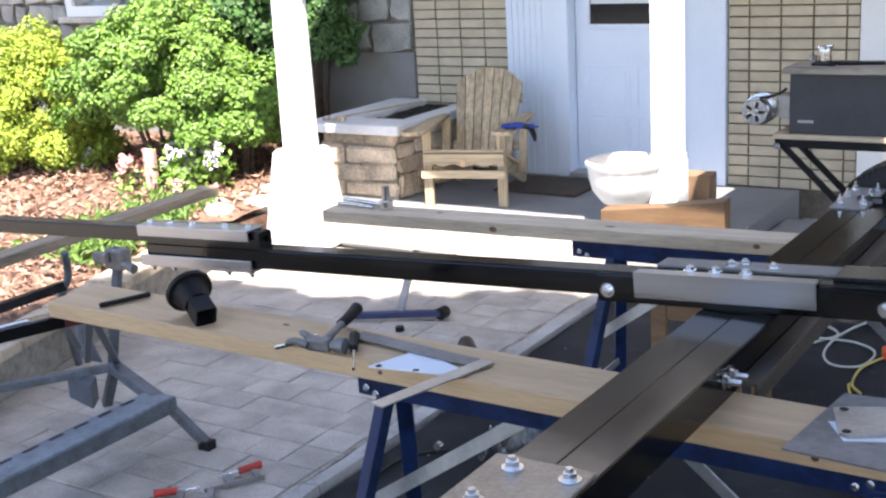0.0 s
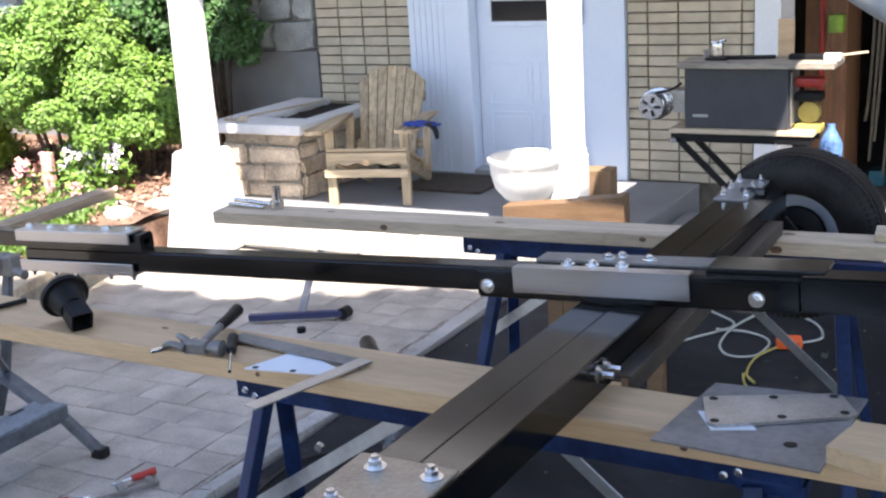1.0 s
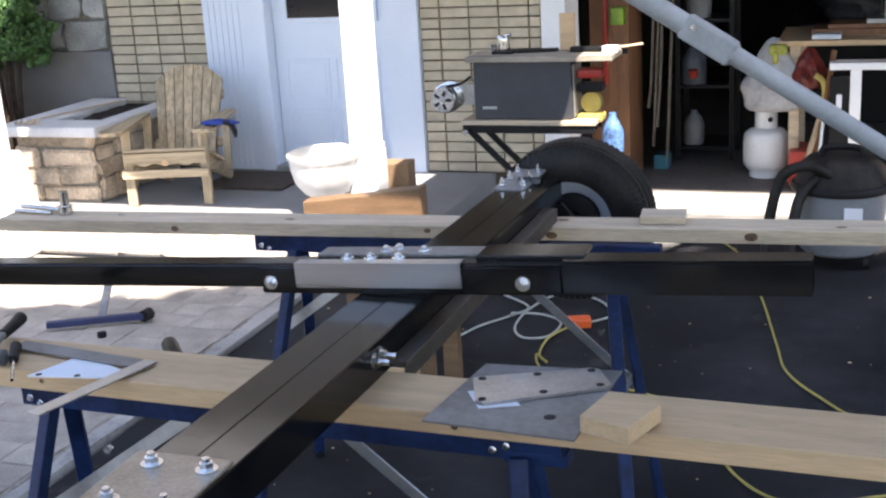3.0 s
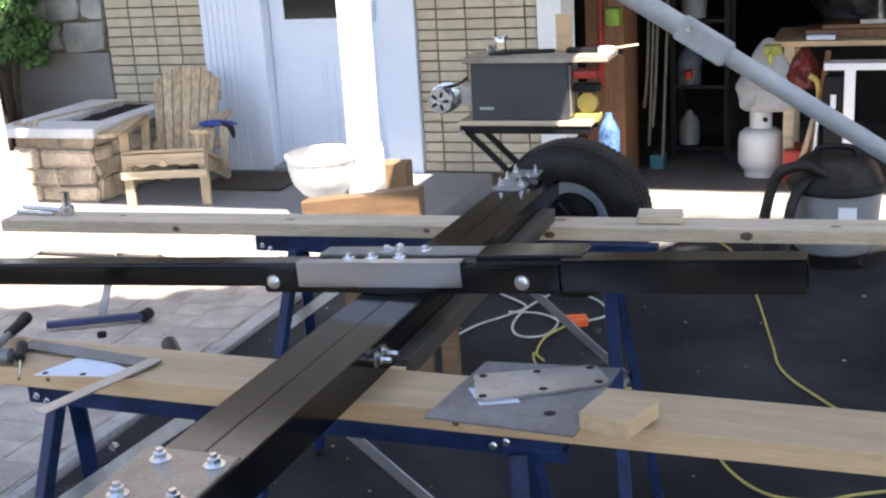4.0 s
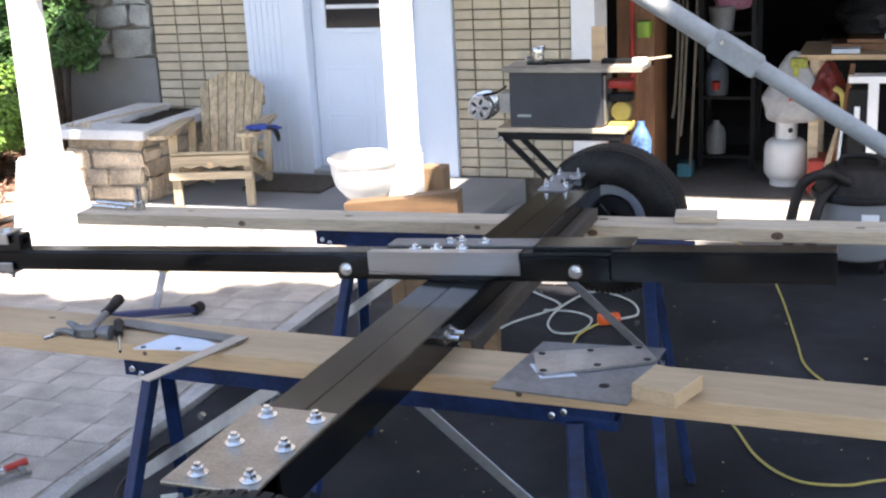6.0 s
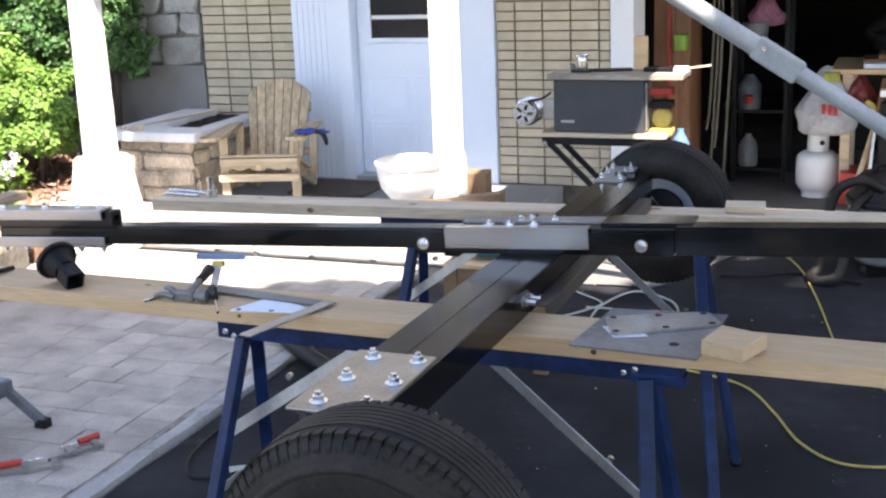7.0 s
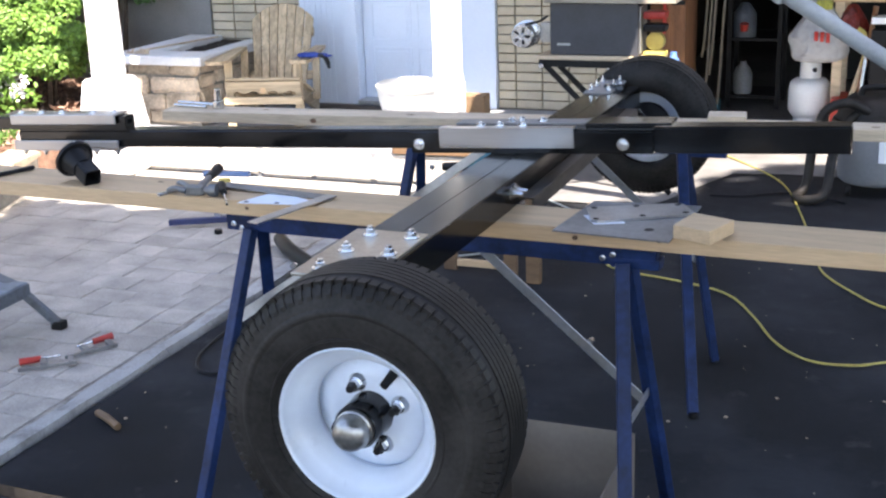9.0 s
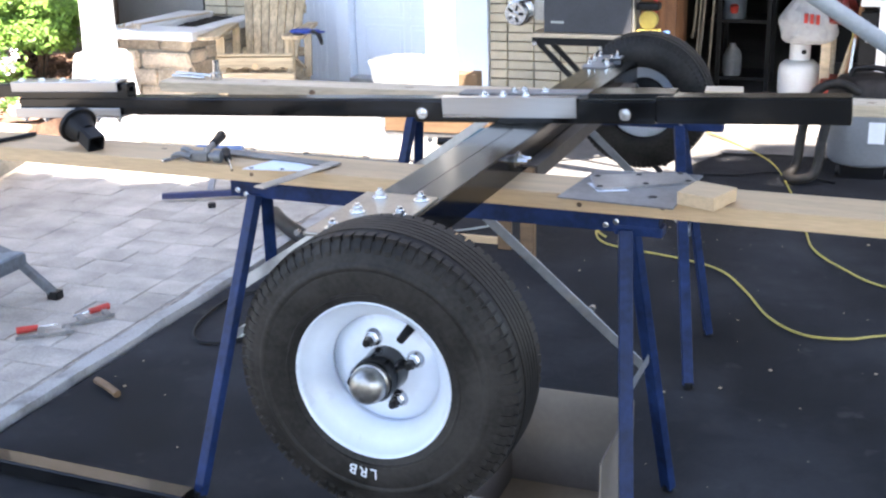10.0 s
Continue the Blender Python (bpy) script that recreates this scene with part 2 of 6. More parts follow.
stain(WMSPOT, (0.62, 0.62, 0.62), 40.0, 0.66, 0.72, 0.8)
stain(WHITESIDING, (0.60, 0.62, 0.64), 1.7, 0.5, 0.8, 0.5)


# ---------------------------------------------------------------- mesh helpers
def bx(bm, x0, x1, y0, y1, z0, z1, m=None, bevel=0.0):
    vs = [bm.verts.new((x, y, z)) for x in (x0, x1) for y in (y0, y1) for z in (z0, z1)]
    fs = [bm.faces.new([vs[i] for i in f]) for f in ((0, 1, 3, 2), (4, 6, 7, 5), (0, 4, 5, 1), (2, 3, 7, 6), (0, 2, 6, 4), (1, 5, 7, 3))]
    if bevel:
        es = list({e for f in fs for e in f.edges})
        r = bmesh.ops.bevel(bm, geom=es, offset=bevel, segments=2, affect="EDGES", profile=0.6)
        vs = list({v for v in vs if v.is_valid} | {v for f in r["faces"] for v in f.verts})
    if m is not None:
        bmesh.ops.transform(bm, matrix=m, verts=vs)
    return vs


def ring_frame(d):
    d = Vector(d).normalized()
    u = d.cross(Vector((0, 0, 1)))
    if u.length < 1e-4:
        u = Vector((1, 0, 0))
    u.normalize()
    return u, d.cross(u).normalized()


def cyl(bm, p0, p1, r0, r1=None, seg=16, cap=True):
    p0, p1 = Vector(p0), Vector(p1)
    r1 = r0 if r1 is None else r1
    u, v = ring_frame(p1 - p0)
    a, b = [], []
    for i in range(seg):
        t = 2 * math.pi * i / seg
        w = u * math.cos(t) + v * math.sin(t)
        a.append(bm.verts.new(p0 + w * r0))
        b.append(bm.verts.new(p1 + w * r1))
    for i in range(seg):
        j = (i + 1) % seg
        bm.faces.new((a[i], a[j], b[j], b[i])).smooth = True
    if cap:
        bm.faces.new(a[::-1])
        bm.faces.new(b)
    return a + b


def sweep(bm, pts, r, seg=8, sub=6):
    """A round cable along a smooth line through the points."""
    P = [Vector(p) for p in pts]
    line = []
    for i in range(len(P) - 1):
        a, b, c, d = P[max(i - 1, 0)], P[i], P[i + 1], P[min(i + 2, len(P) - 1)]
        for k in range(sub):
            t = k / sub
            line.append(0.5 * (2 * b + (c - a) * t + (2 * a - 5 * b + 4 * c - d) * t * t + (3 * b - a - 3 * c + d) * t ** 3))
    line.append(P[-1])
    rings = []
    for i, p in enumerate(line):
        d = line[min(i + 1, len(line) - 1)] - line[max(i - 1, 0)]
        u, v = ring_frame(d)
        rr = r[0] + (r[1] - r[0]) * i / (len(line) - 1) if isinstance(r, tuple) else r
        rings.append([bm.verts.new(p + (u * math.cos(2 * math.pi * k / seg) + v * math.sin(2 * math.pi * k / seg)) * rr) for k in range(seg)])
    for a, b in zip(rings, rings[1:]):
        for k in range(seg):
            bm.faces.new((a[k], a[(k + 1) % seg], b[(k + 1) % seg], b[k])).smooth = True
    bm.faces.new(rings[0][::-1])
    bm.faces.new(rings[-1])


def lathe(bm, profile, seg=40, m=None, close=False):
    """Turns (radius, height) pairs about z."""
    rings = []
    for r, z in profile:
        rings.append([bm.verts.new((r * math.cos(2 * math.pi * k / seg), r * math.sin(2 * math.pi * k / seg), z)) for k in range(seg)])
    pairs = list(zip(rings, rings[1:])) + ([(rings[-1], rings[0])] if close else [])
    for a, b in pairs:
        for k in range(seg):
            bm.faces.new((a[k], a[(k + 1) % seg], b[(k + 1) % seg], b[k])).smooth = True
    vs = [v for r in rings for v in r]
    if m is not None:
        bmesh.ops.transform(bm, matrix=m, verts=vs)
    return vs


def prism(bm, outline, z0, z1, m=None):
    a = [bm.verts.new((x, y, z0)) for x, y in outline]
    b = [bm.verts.new((x, y, z1)) for x, y in outline]
    bm.faces.new(a[::-1])
    bm.faces.new(b)
    for i in range(len(a)):
        j = (i + 1) % len(a)
        bm.faces.new((a[i], a[j], b[j], b[i]))
    if m is not None:
        bmesh.ops.transform(bm, matrix=m, verts=a + b)
    return a + b


def bar(bm, p0, p1, w, h, bevel=0.0, up=(0, 0, 1)):
    """A rectangular bar between two points, w wide and h deep."""
    p0, p1 = Vector(p0), Vector(p1)
    d = (p1 - p0).normalized()
    s = d.cross(Vector(up)).normalized()
    t = s.cross(d)
    m = Matrix((( *s, 0), (*d, 0), (*t, 0), (0, 0, 0, 1))).transposed()
    m.translation = p0
    return bx(bm, -w / 2, w / 2, 0, (p1 - p0).length, -h / 2, h / 2, m, bevel)


def finish(bm, name, mat):
    bmesh.ops.recalc_face_normals(bm, faces=bm.faces)
    for e in bm.edges:
        if len(e.link_faces) == 2 and e.calc_face_angle(0.0) > 0.87:
            e.smooth = False
    me = bpy.data.meshes.new(name)
    bm.to_mesh(me)
    bm.free()
    me.materials.append(mat)
    return me


def part(name, bm, mat, parent, label=""):
    ob = new(name, finish(bm, name, mat))
    ob.parent = parent
    return tagged(ob, label)


def thing(name, label, category, m=None, group=""):
    ob = new(name)
    ob.empty_display_size = 0.1
    if m is not None:
        ob.matrix_world = m
    return tagged(ob, label, category, group)


def single(name, bm, mat, label, category, group="", kind="", m=None):
    ob = new(name, finish(bm, name, mat))
    if m is not None:
        ob.matrix_world = m
    return tagged(ob, label, category, group, kind)


def structure(name, bm, mat, label, category=""):
    return single(name, bm, mat, label, category, kind="structure")


def made(fn, *a, **k):
    bm = bmesh.new()
    fn(bm, *a, **k)
    return bm


def boxes(*items, bevel=0.0):
    bm = bmesh.new()
    for it in items:
        bx(bm, *it, bevel=bevel)
    return bm


def T(x, y, z):
    return Matrix.Translation((x, y, z))


def hexbolt(bm, p, axis=(0, 0, 1), r=0.011, h=0.009, washer=0.017, stud=0.0):
    p, a = Vector(p), Vector(axis).normalized()
    cyl(bm, p, p + a * 0.003, washer, seg=20)
    cyl(bm, p + a * 0.003, p + a * (0.003 + h), r, seg=6)
    if stud:
        cyl(bm, p + a * (0.003 + h), p + a * (0.003 + h + stud), r * 0.55, seg=10)


# ---------------------------------------------------------------- ground and house shell
KERB_X = -1.30
bm = boxes((-60, 60, -60, 80, -0.6, -0.02))
structure("ground", bm, ASPHALT, "dark asphalt driveway and ground", "ground")
bm = bmesh.new()
g = bmesh.ops.create_grid(bm, x_segments=60, y_segments=90, size=1)
for v in bm.verts:
    v.co = Vector((-1.24 + (v.co.x + 1) * 4.2, -7 + (v.co.y + 1) * 5.66, 0))
    v.co.z = 0.004 * noise.noise(v.co * 1.7) - 0.004
structure("driveway", bm, ASPHALT, "black sealed asphalt driveway with small debris", "driveway")
structure("paver_bed", boxes((-9, KERB_X - 0.06, -7, 3.02, -0.3, -0.007)), JOINT, "sandy bed under the paved patio", "patio")

porch = structure("porch", boxes((-3.62, -0.86, 3.06, 4.40, -0.2, 0.18), bevel=0.01), PORCH, "grey concrete porch slab", "porch")
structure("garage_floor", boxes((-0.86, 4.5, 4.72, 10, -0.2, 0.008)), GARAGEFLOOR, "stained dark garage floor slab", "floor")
# pale strip painted where sun falls; its front follows the shade line
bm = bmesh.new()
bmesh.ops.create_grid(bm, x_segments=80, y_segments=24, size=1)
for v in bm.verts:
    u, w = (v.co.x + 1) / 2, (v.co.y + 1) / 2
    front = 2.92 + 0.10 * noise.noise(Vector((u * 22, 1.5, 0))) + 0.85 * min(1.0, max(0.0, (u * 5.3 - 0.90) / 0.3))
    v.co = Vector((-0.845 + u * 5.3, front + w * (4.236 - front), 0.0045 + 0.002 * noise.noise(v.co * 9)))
structure("driveway_apron", bm, SUNLITASPHALT, "worn strip of driveway before the garage, sunlight in its colour", "driveway")
structure("garage_apron", boxes((-0.84, 4.5, 4.24, 4.715, -0.2, 0.012)), CONCRETE, "pale concrete strip before the garage", "floor")

# facade: one wall line at y = 4.4, thick, with the door and the garage opening through it
YF = 4.40
structure("wall_left", boxes((-3.40, -2.69, YF + 0.03, YF + 0.3, -0.2, 3.0)), MORTAR, "tan brick wall beside the entrance", "wall")
structure("wall_right", boxes((-1.285, -0.555, YF + 0.03, YF + 0.3, -0.2, 3.0)), MORTAR, "tan brick wall between entrance and garage", "wall")
structure("wall_stone", boxes((-9.5, -3.402, YF + 0.05, YF + 0.3, -0.2, 3.0)), STONEMORTAR, "field stone wall of the house", "wall")
structure("wall_foundation", boxes((-9.5, -3.404, YF - 0.01, YF + 0.048, -0.2, 0.93)), PARGE, "grey parged foundation below the stone", "wall")
structure("wall_upper", boxes((-9.5, 4.5, YF + 0.02, YF + 0.3, 3.0, 5.5)), MORTAR, "house wall above the entrance", "wall")
structure("wall_garage_side", boxes((-0.86, -0.60, YF + 0.301, 10, 0, 2.6), (4.3, 4.5, YF + 0.301, 10, 0, 2.6)), GARAGEWALL, "side walls of the garage, gloom in their colour", "wall")
structure("wall_garage_back", boxes((-0.86, 4.5, 9.8, 10, 0, 2.6)), GARAGEWALL, "back wall of the garage, gloom in its colour", "wall")
structure("wall_garage_right", boxes((3.4, 4.5, YF + 0.03, YF + 0.3, -0.1, 3.0)), MORTAR, "brick wall beyond the garage opening", "wall")
# unseen lintel, brought down low to keep sky light out of the garage
structure("wall_garage_lintel", boxes((-0.555, 3.4, YF + 0.03, YF + 0.3, 1.48, 3.0)), MORTAR, "wall above the garage opening, lowered to dim the garage", "wall")
structure("ceiling_garage", boxes((-0.86, 4.5, YF + 0.301, 10, 2.6, 2.75)), GARAGEWALL, "garage ceiling, gloom in its colour", "ceiling")
# porch roof out of view; edges and cut corner shape its shade
structure("porch_roof", boxes((-2.72, -0.88, 3.2, YF + 0.019, 2.45, 2.7), (-2.72, -1.03, 2.31, 3.199, 2.45, 2.7)), WHITESIDING, "white porch roof, unseen, cut to let sun onto the column", "roof")
# eave strips added out of view, each front edge set by the shade it casts
structure("roof_eave", boxes((-0.878, -0.502, 3.2, YF + 0.019, 2.45, 2.65), (-0.5, 0.0, 2.0, YF + 0.019, 2.45, 2.65), (0.002, 0.37, 2.12, YF + 0.019, 2.45, 2.65), (0.372, 4.6, 3.55, YF + 0.019, 2.45, 2.65), (-3.40, -2.722, 2.47, YF + 0.019, 2.45, 2.65), (-9.5, -3.402, 3.62, YF + 0.019, 2.45, 2.65)), WHITESIDING, "unseen eave pieces added to shade walls, porch and saw", "roof")

# white entrance surround
sur = structure("door_surround", boxes((-2.69, -2.26, YF - 0.03, YF + 0.3, 0.18, 2.4), (-1.50, -1.285, YF - 0.03, YF + 0.3, 0.18, 2.4),
                                       (-2.26, -1.50, YF - 0.03, YF + 0.3, 2.15, 2.4)), COOLWHITE, "white panelled surround of the entrance", "trim")
for i in range(6):
    x = -2.675 + i * 0.041
    part("batten", boxes((x, x + 0.030, YF - 0.036, YF - 0.029, 0.20, 2.38), bevel=0.003), COOLWHITE, sur)
part("casing", boxes((-2.36, -2.26, YF - 0.05, YF - 0.029, 0.18, 2.2), bevel=0.006), COOLWHITE, sur)
part("threshold", boxes((-2.26, -1.50, YF - 0.08, YF + 0.09, 0.18, 0.215), bevel=0.004), GALV, sur)
door = structure("door_1", boxes((-2.255, -1.502, YF + 0.05, YF + 0.10, 0.216, 2.14)), COOLWHITE, "white panelled entrance door with a dark window", "door")
def raised(bm, x0, x1, z0, z1):
    y = YF + 0.05
    w = 0.012
    for a in ((x0, x1, z0, z0 + w), (x0, x1, z1 - w, z1), (x0, x0 + w, z0 + w, z1 - w), (x1 - w, x1, z0 + w, z1 - w)):
        bx(bm, a[0], a[1], y - 0.007, y + 0.002, a[2], a[3], bevel=0.002)
    bx(bm, x0 + 0.03, x1 - 0.03, y - 0.005, y + 0.002, z0 + 0.03, z1 - 0.03, bevel=0.003)
for x0 in (-2.19, -1.86):
    for z0, z1 in ((0.30, 0.56), (0.60, 0.86)):
        part("panel", made(raised, x0, x0 + 0.29, z0, z1), COOLWHITE, door)
fr = part("window_frame", boxes((-2.18, -1.56, YF + 0.025, YF + 0.052, 1.075, 1.105), (-2.18, -1.56, YF + 0.025, YF + 0.052, 1.70, 1.73),
                                (-2.18, -2.147, YF + 0.025, YF + 0.052, 1.105, 1.70), (-1.593, -1.56, YF + 0.025, YF + 0.052, 1.105, 1.70), bevel=0.004), COOLWHITE, door)
part("pane", boxes((-2.147, -1.593, YF + 0.035, YF + 0.051, 1.105, 1.70)), GLASSDARK, door, "dark window pane")
part("blind", boxes((-2.14, -1.60, YF + 0.030, YF + 0.034, 1.225, 1.25)), PAPER, door, "pale strip of a lowered blind behind the pane")
structure("trim_garage", boxes((-0.552, -0.41, YF - 0.02, YF + 0.30, 0.01, 2.2), bevel=0.006), WHITE, "white garage door jamb", "trim")
win = structure("window_1", boxes((-6.66, -5.60, YF - 0.03, YF + 0.049, 1.19, 1.27), (-6.66, -6.58, YF - 0.03, YF + 0.049, 1.27, 2.3), (-5.68, -5.60, YF - 0.03, YF + 0.049, 1.27, 2.3), (-6.16, -6.10, YF - 0.01, YF + 0.049, 1.27, 2.3), bevel=0.005), WHITE, "white framed window in the stone wall", "window")
for x0, x1 in ((-6.58, -6.16), (-6.10, -5.68)):
    part("pane", boxes((x0, x1, YF + 0.02, YF + 0.048, 1.27, 2.3)), WINDOWSKY, win)
part("sill", boxes((-6.72, -5.54, YF - 0.07, YF + 0.049, 1.145, 1.188), bevel=0.006), LIMESTONE, win)


# ---------------------------------------------------------------- trailer
trailer = thing("trailer_frame", "black steel trailer frame propped on planks, half assembled", "trailer")
BS = 0.0455            # the main beam rises towards its tail
def beam_m(x0, z0):
    return T(x0, 0, z0) @ Matrix.Rotation(-math.atan(BS), 4, "Y")
BM = beam_m(0, 0.972)  # beam line at x = 0, through the bolts
def tube(bm, x0, x1, y0, y1, z0, z1, m, wall=0.005, bevel=0.006):
    """A hollow rectangular tube along x."""
    vs0 = len(bm.verts)
    out = [(y0, z0), (y1, z0), (y1, z1), (y0, z1)]
    inn = [(y0 + wall, z0 + wall), (y1 - wall, z0 + wall), (y1 - wall, z1 - wall), (y0 + wall, z1 - wall)]
    A = [[bm.verts.new((x, y, z)) for y, z in o] for x in (x0, x1) for o in (out, inn)]
    fs = []
    for i in range(4):
        j = (i + 1) % 4
        fs += [bm.faces.new((A[0][i], A[0][j], A[2][j], A[2][i])), bm.faces.new((A[1][i], A[3][i], A[3][j], A[1][j])),
               bm.faces.new((A[0][i], A[1][i], A[1][j], A[0][j])), bm.faces.new((A[2][i], A[2][j], A[3][j], A[3][i]))]
    es = [e for i in range(4) for e in A[0][i].link_edges if e.other_vert(A[0][i]) is A[2][i]]
    r = bmesh.ops.bevel(bm, geom=es, offset=bevel, segments=3, affect="EDGES")
    bmesh.ops.transform(bm, matrix=m, verts=list({v for f in fs if f.is_valid for v in f.verts} | {v for f in r["faces"] for v in f.verts}))
part("main_beam", made(tube, -1.40, 1.145, 0.003, 0.066, -0.019, 0.036, BM), BLACKPAINT, trailer, "long glossy black square tube")
part("tail_beam", made(tube, 0.662, 1.147, -0.001, 0.07, -0.029, 0.042, BM), BLACKPAINT, trailer)
part("sleeve", made(tube, -0.024, 0.658, -0.006, 0.074, -0.030, 0.034, BM), BLACKPAINT, trailer, "black sleeve bolted over the beam")
bm = boxes((0.064, 0.447, -0.012, -0.006, -0.013, 0.037), (0.064, 0.447, -0.012, 0.02, 0.037, 0.042))
bmesh.ops.transform(bm, matrix=BM, verts=bm.verts)
part("front_angle", bm, BRUSHED, trailer, "bare grey steel angle on the sleeve")
bm = boxes((0.09, 0.47, 0.055, 0.115, 0.036, 0.043), bevel=0.002)
bmesh.ops.transform(bm, matrix=BM, verts=bm.verts)
part("top_plate", bm, DULLSTEEL, trailer, "dull steel strap along the top")
bm = boxes((0.47, 0.70, 0.03, 0.12, 0.036, 0.046), bevel=0.002)
bmesh.ops.transform(bm, matrix=BM, verts=bm.verts)
part("rear_strap", bm, BLACKDUSTY, trailer)
for x, z in ((0.0, -0.003), (0.579, -0.003)):
    bm = made(hexbolt, (0, 0, 0), (0, -1, 0), 0.011, 0.008, 0.016, 0.004)
    bmesh.ops.transform(bm, matrix=BM @ T(x, -0.006, z), verts=bm.verts)
    part("bolt", bm, ZINC, trailer)
for x, y in ((0.175, 0.03), (0.245, 0.085), (0.295, 0.03), (0.335, 0.085), (0.23, 0.03), (0.27, 0.10)):
    bm = made(hexbolt, (0, 0, 0), (0, 0, 1), 0.0095, 0.007, 0.015, 0.003)
    bmesh.ops.transform(bm, matrix=BM @ T(x, y, 0.040), verts=bm.verts)
    part("bolt", bm, ZINC, trailer)
# coupler end: a second tube clamped on top between steel channels
part("tongue_beam", made(tube, -2.9, -0.985, 0.004, 0.054, 0.0365, 0.079, BM, 0.014, 0.004), BLACKPAINT, trailer, "black tongue tube clamped above the beam")
for z0, z1 in ((0.080, 0.087), (-0.0275, -0.0195)):
    bm = boxes((-1.415, -1.012, -0.004, 0.064, z0, z1), (-1.415, -1.012, -0.010, -0.004, z0 - (0.024 if z0 > 0 else 0), z1 + (0 if z0 > 0 else 0.024)), bevel=0.002)
    bmesh.ops.transform(bm, matrix=BM, verts=bm.verts)
    part("clamp_channel", bm, BRUSHED, trailer, "bare steel clamping channel")
for x in (-1.40, -1.32, -1.24, -1.12, -1.04):
    bm = made(hexbolt, (0, 0, 0), (0, 0, 1), 0.008, 0.005, 0.013)
    bmesh.ops.transform(bm, matrix=BM @ T(x, 0.03, 0.087), verts=bm.verts)
    part("bolt", bm, ZINC, trailer)
    bm = made(hexbolt, (0, 0, 0), (0, 0, -1), 0.010, 0.008, 0.015, 0.008)
    bmesh.ops.transform(bm, matrix=BM @ T(x, 0.02, -0.0275), verts=bm.verts)
    part("bolt", bm, ZINC, trailer)
# axle: two flat tubes side by side, under the beam
AX0, AXM, AX1 = 0.212, 0.290, 0.366
RZ = pose(0, 0, 0, 0, 0, 90)
def ytube(bm, x0, x1, y0, y1, z0, z1):
    tube(bm, y0, y1, -x1, -x0, z0, z1, RZ, 0.006, 0.0025)
    for v in bm.verts:      # the axle dips towards its far end
        v.co.z -= 0.024 * max(0.0, v.co.y) / 1.1 + 0.007 * min(0.0, v.co.y)
part("axle_tube", made(ytube, AX0, AXM - 0.0004, -1.06, 1.16, 0.885, 0.962), BLACKDUSTY, trailer, "scuffed black axle tube")
part("axle_tube", made(ytube, AXM + 0.0004, AX1, -1.06, 1.16, 0.885, 0.964), BLACKDUSTY, trailer, "scuffed black axle tube")
part("side_angle", boxes((AX1 + 0.001, AX1 + 0.040, -0.24, 0.95, 0.895, 0.901), (AX1 + 0.034, AX1 + 0.040, -0.24, 0.95, 0.860, 0.895), bevel=0.002), RUSTSTEEL, trailer, "dark brownish steel angle along the axle")
for y0, y1, sgn in ((-1.15, -0.845, -1), (0.98, 1.24, 1)):
    zp = 0.9725 if sgn < 0 else 0.938
    pl = part("end_plate", boxes((AX0 - 0.008, AX1 + 0.002, y0, y1, zp, zp + 0.008), bevel=0.003) if sgn < 0 else boxes((AX0 - 0.006, AX1 - 0.066, y0, y1, zp, zp + 0.007), bevel=0.003), PLATESTEEL if sgn < 0 else DULLSTEEL, trailer, "bare steel end plate")
    for x in ((0.252, 0.345) if sgn < 0 else (0.222, 0.284)):
        for y in ((-0.885, -1.0, -1.115) if sgn < 0 else (1.03, 1.11, 1.20)):
            part("bolt", made(hexbolt, (x, y, zp + 0.008 if sgn < 0 else zp + 0.007), (0, 0, 1), 0.011 if sgn < 0 else 0.008, 0.010, 0.017 if sgn < 0 else 0.011, 0.007 if sgn < 0 else 0.012), ZINC, pl)
for y, s in ((-0.31, 0.011), (-0.275, 0.010)):
    part("bolt", made(hexbolt, (AX1 + 0.001, y, 0.928), (1, 0, 0), s, 0.011, 0.017, 0.02), ZINC, trailer)


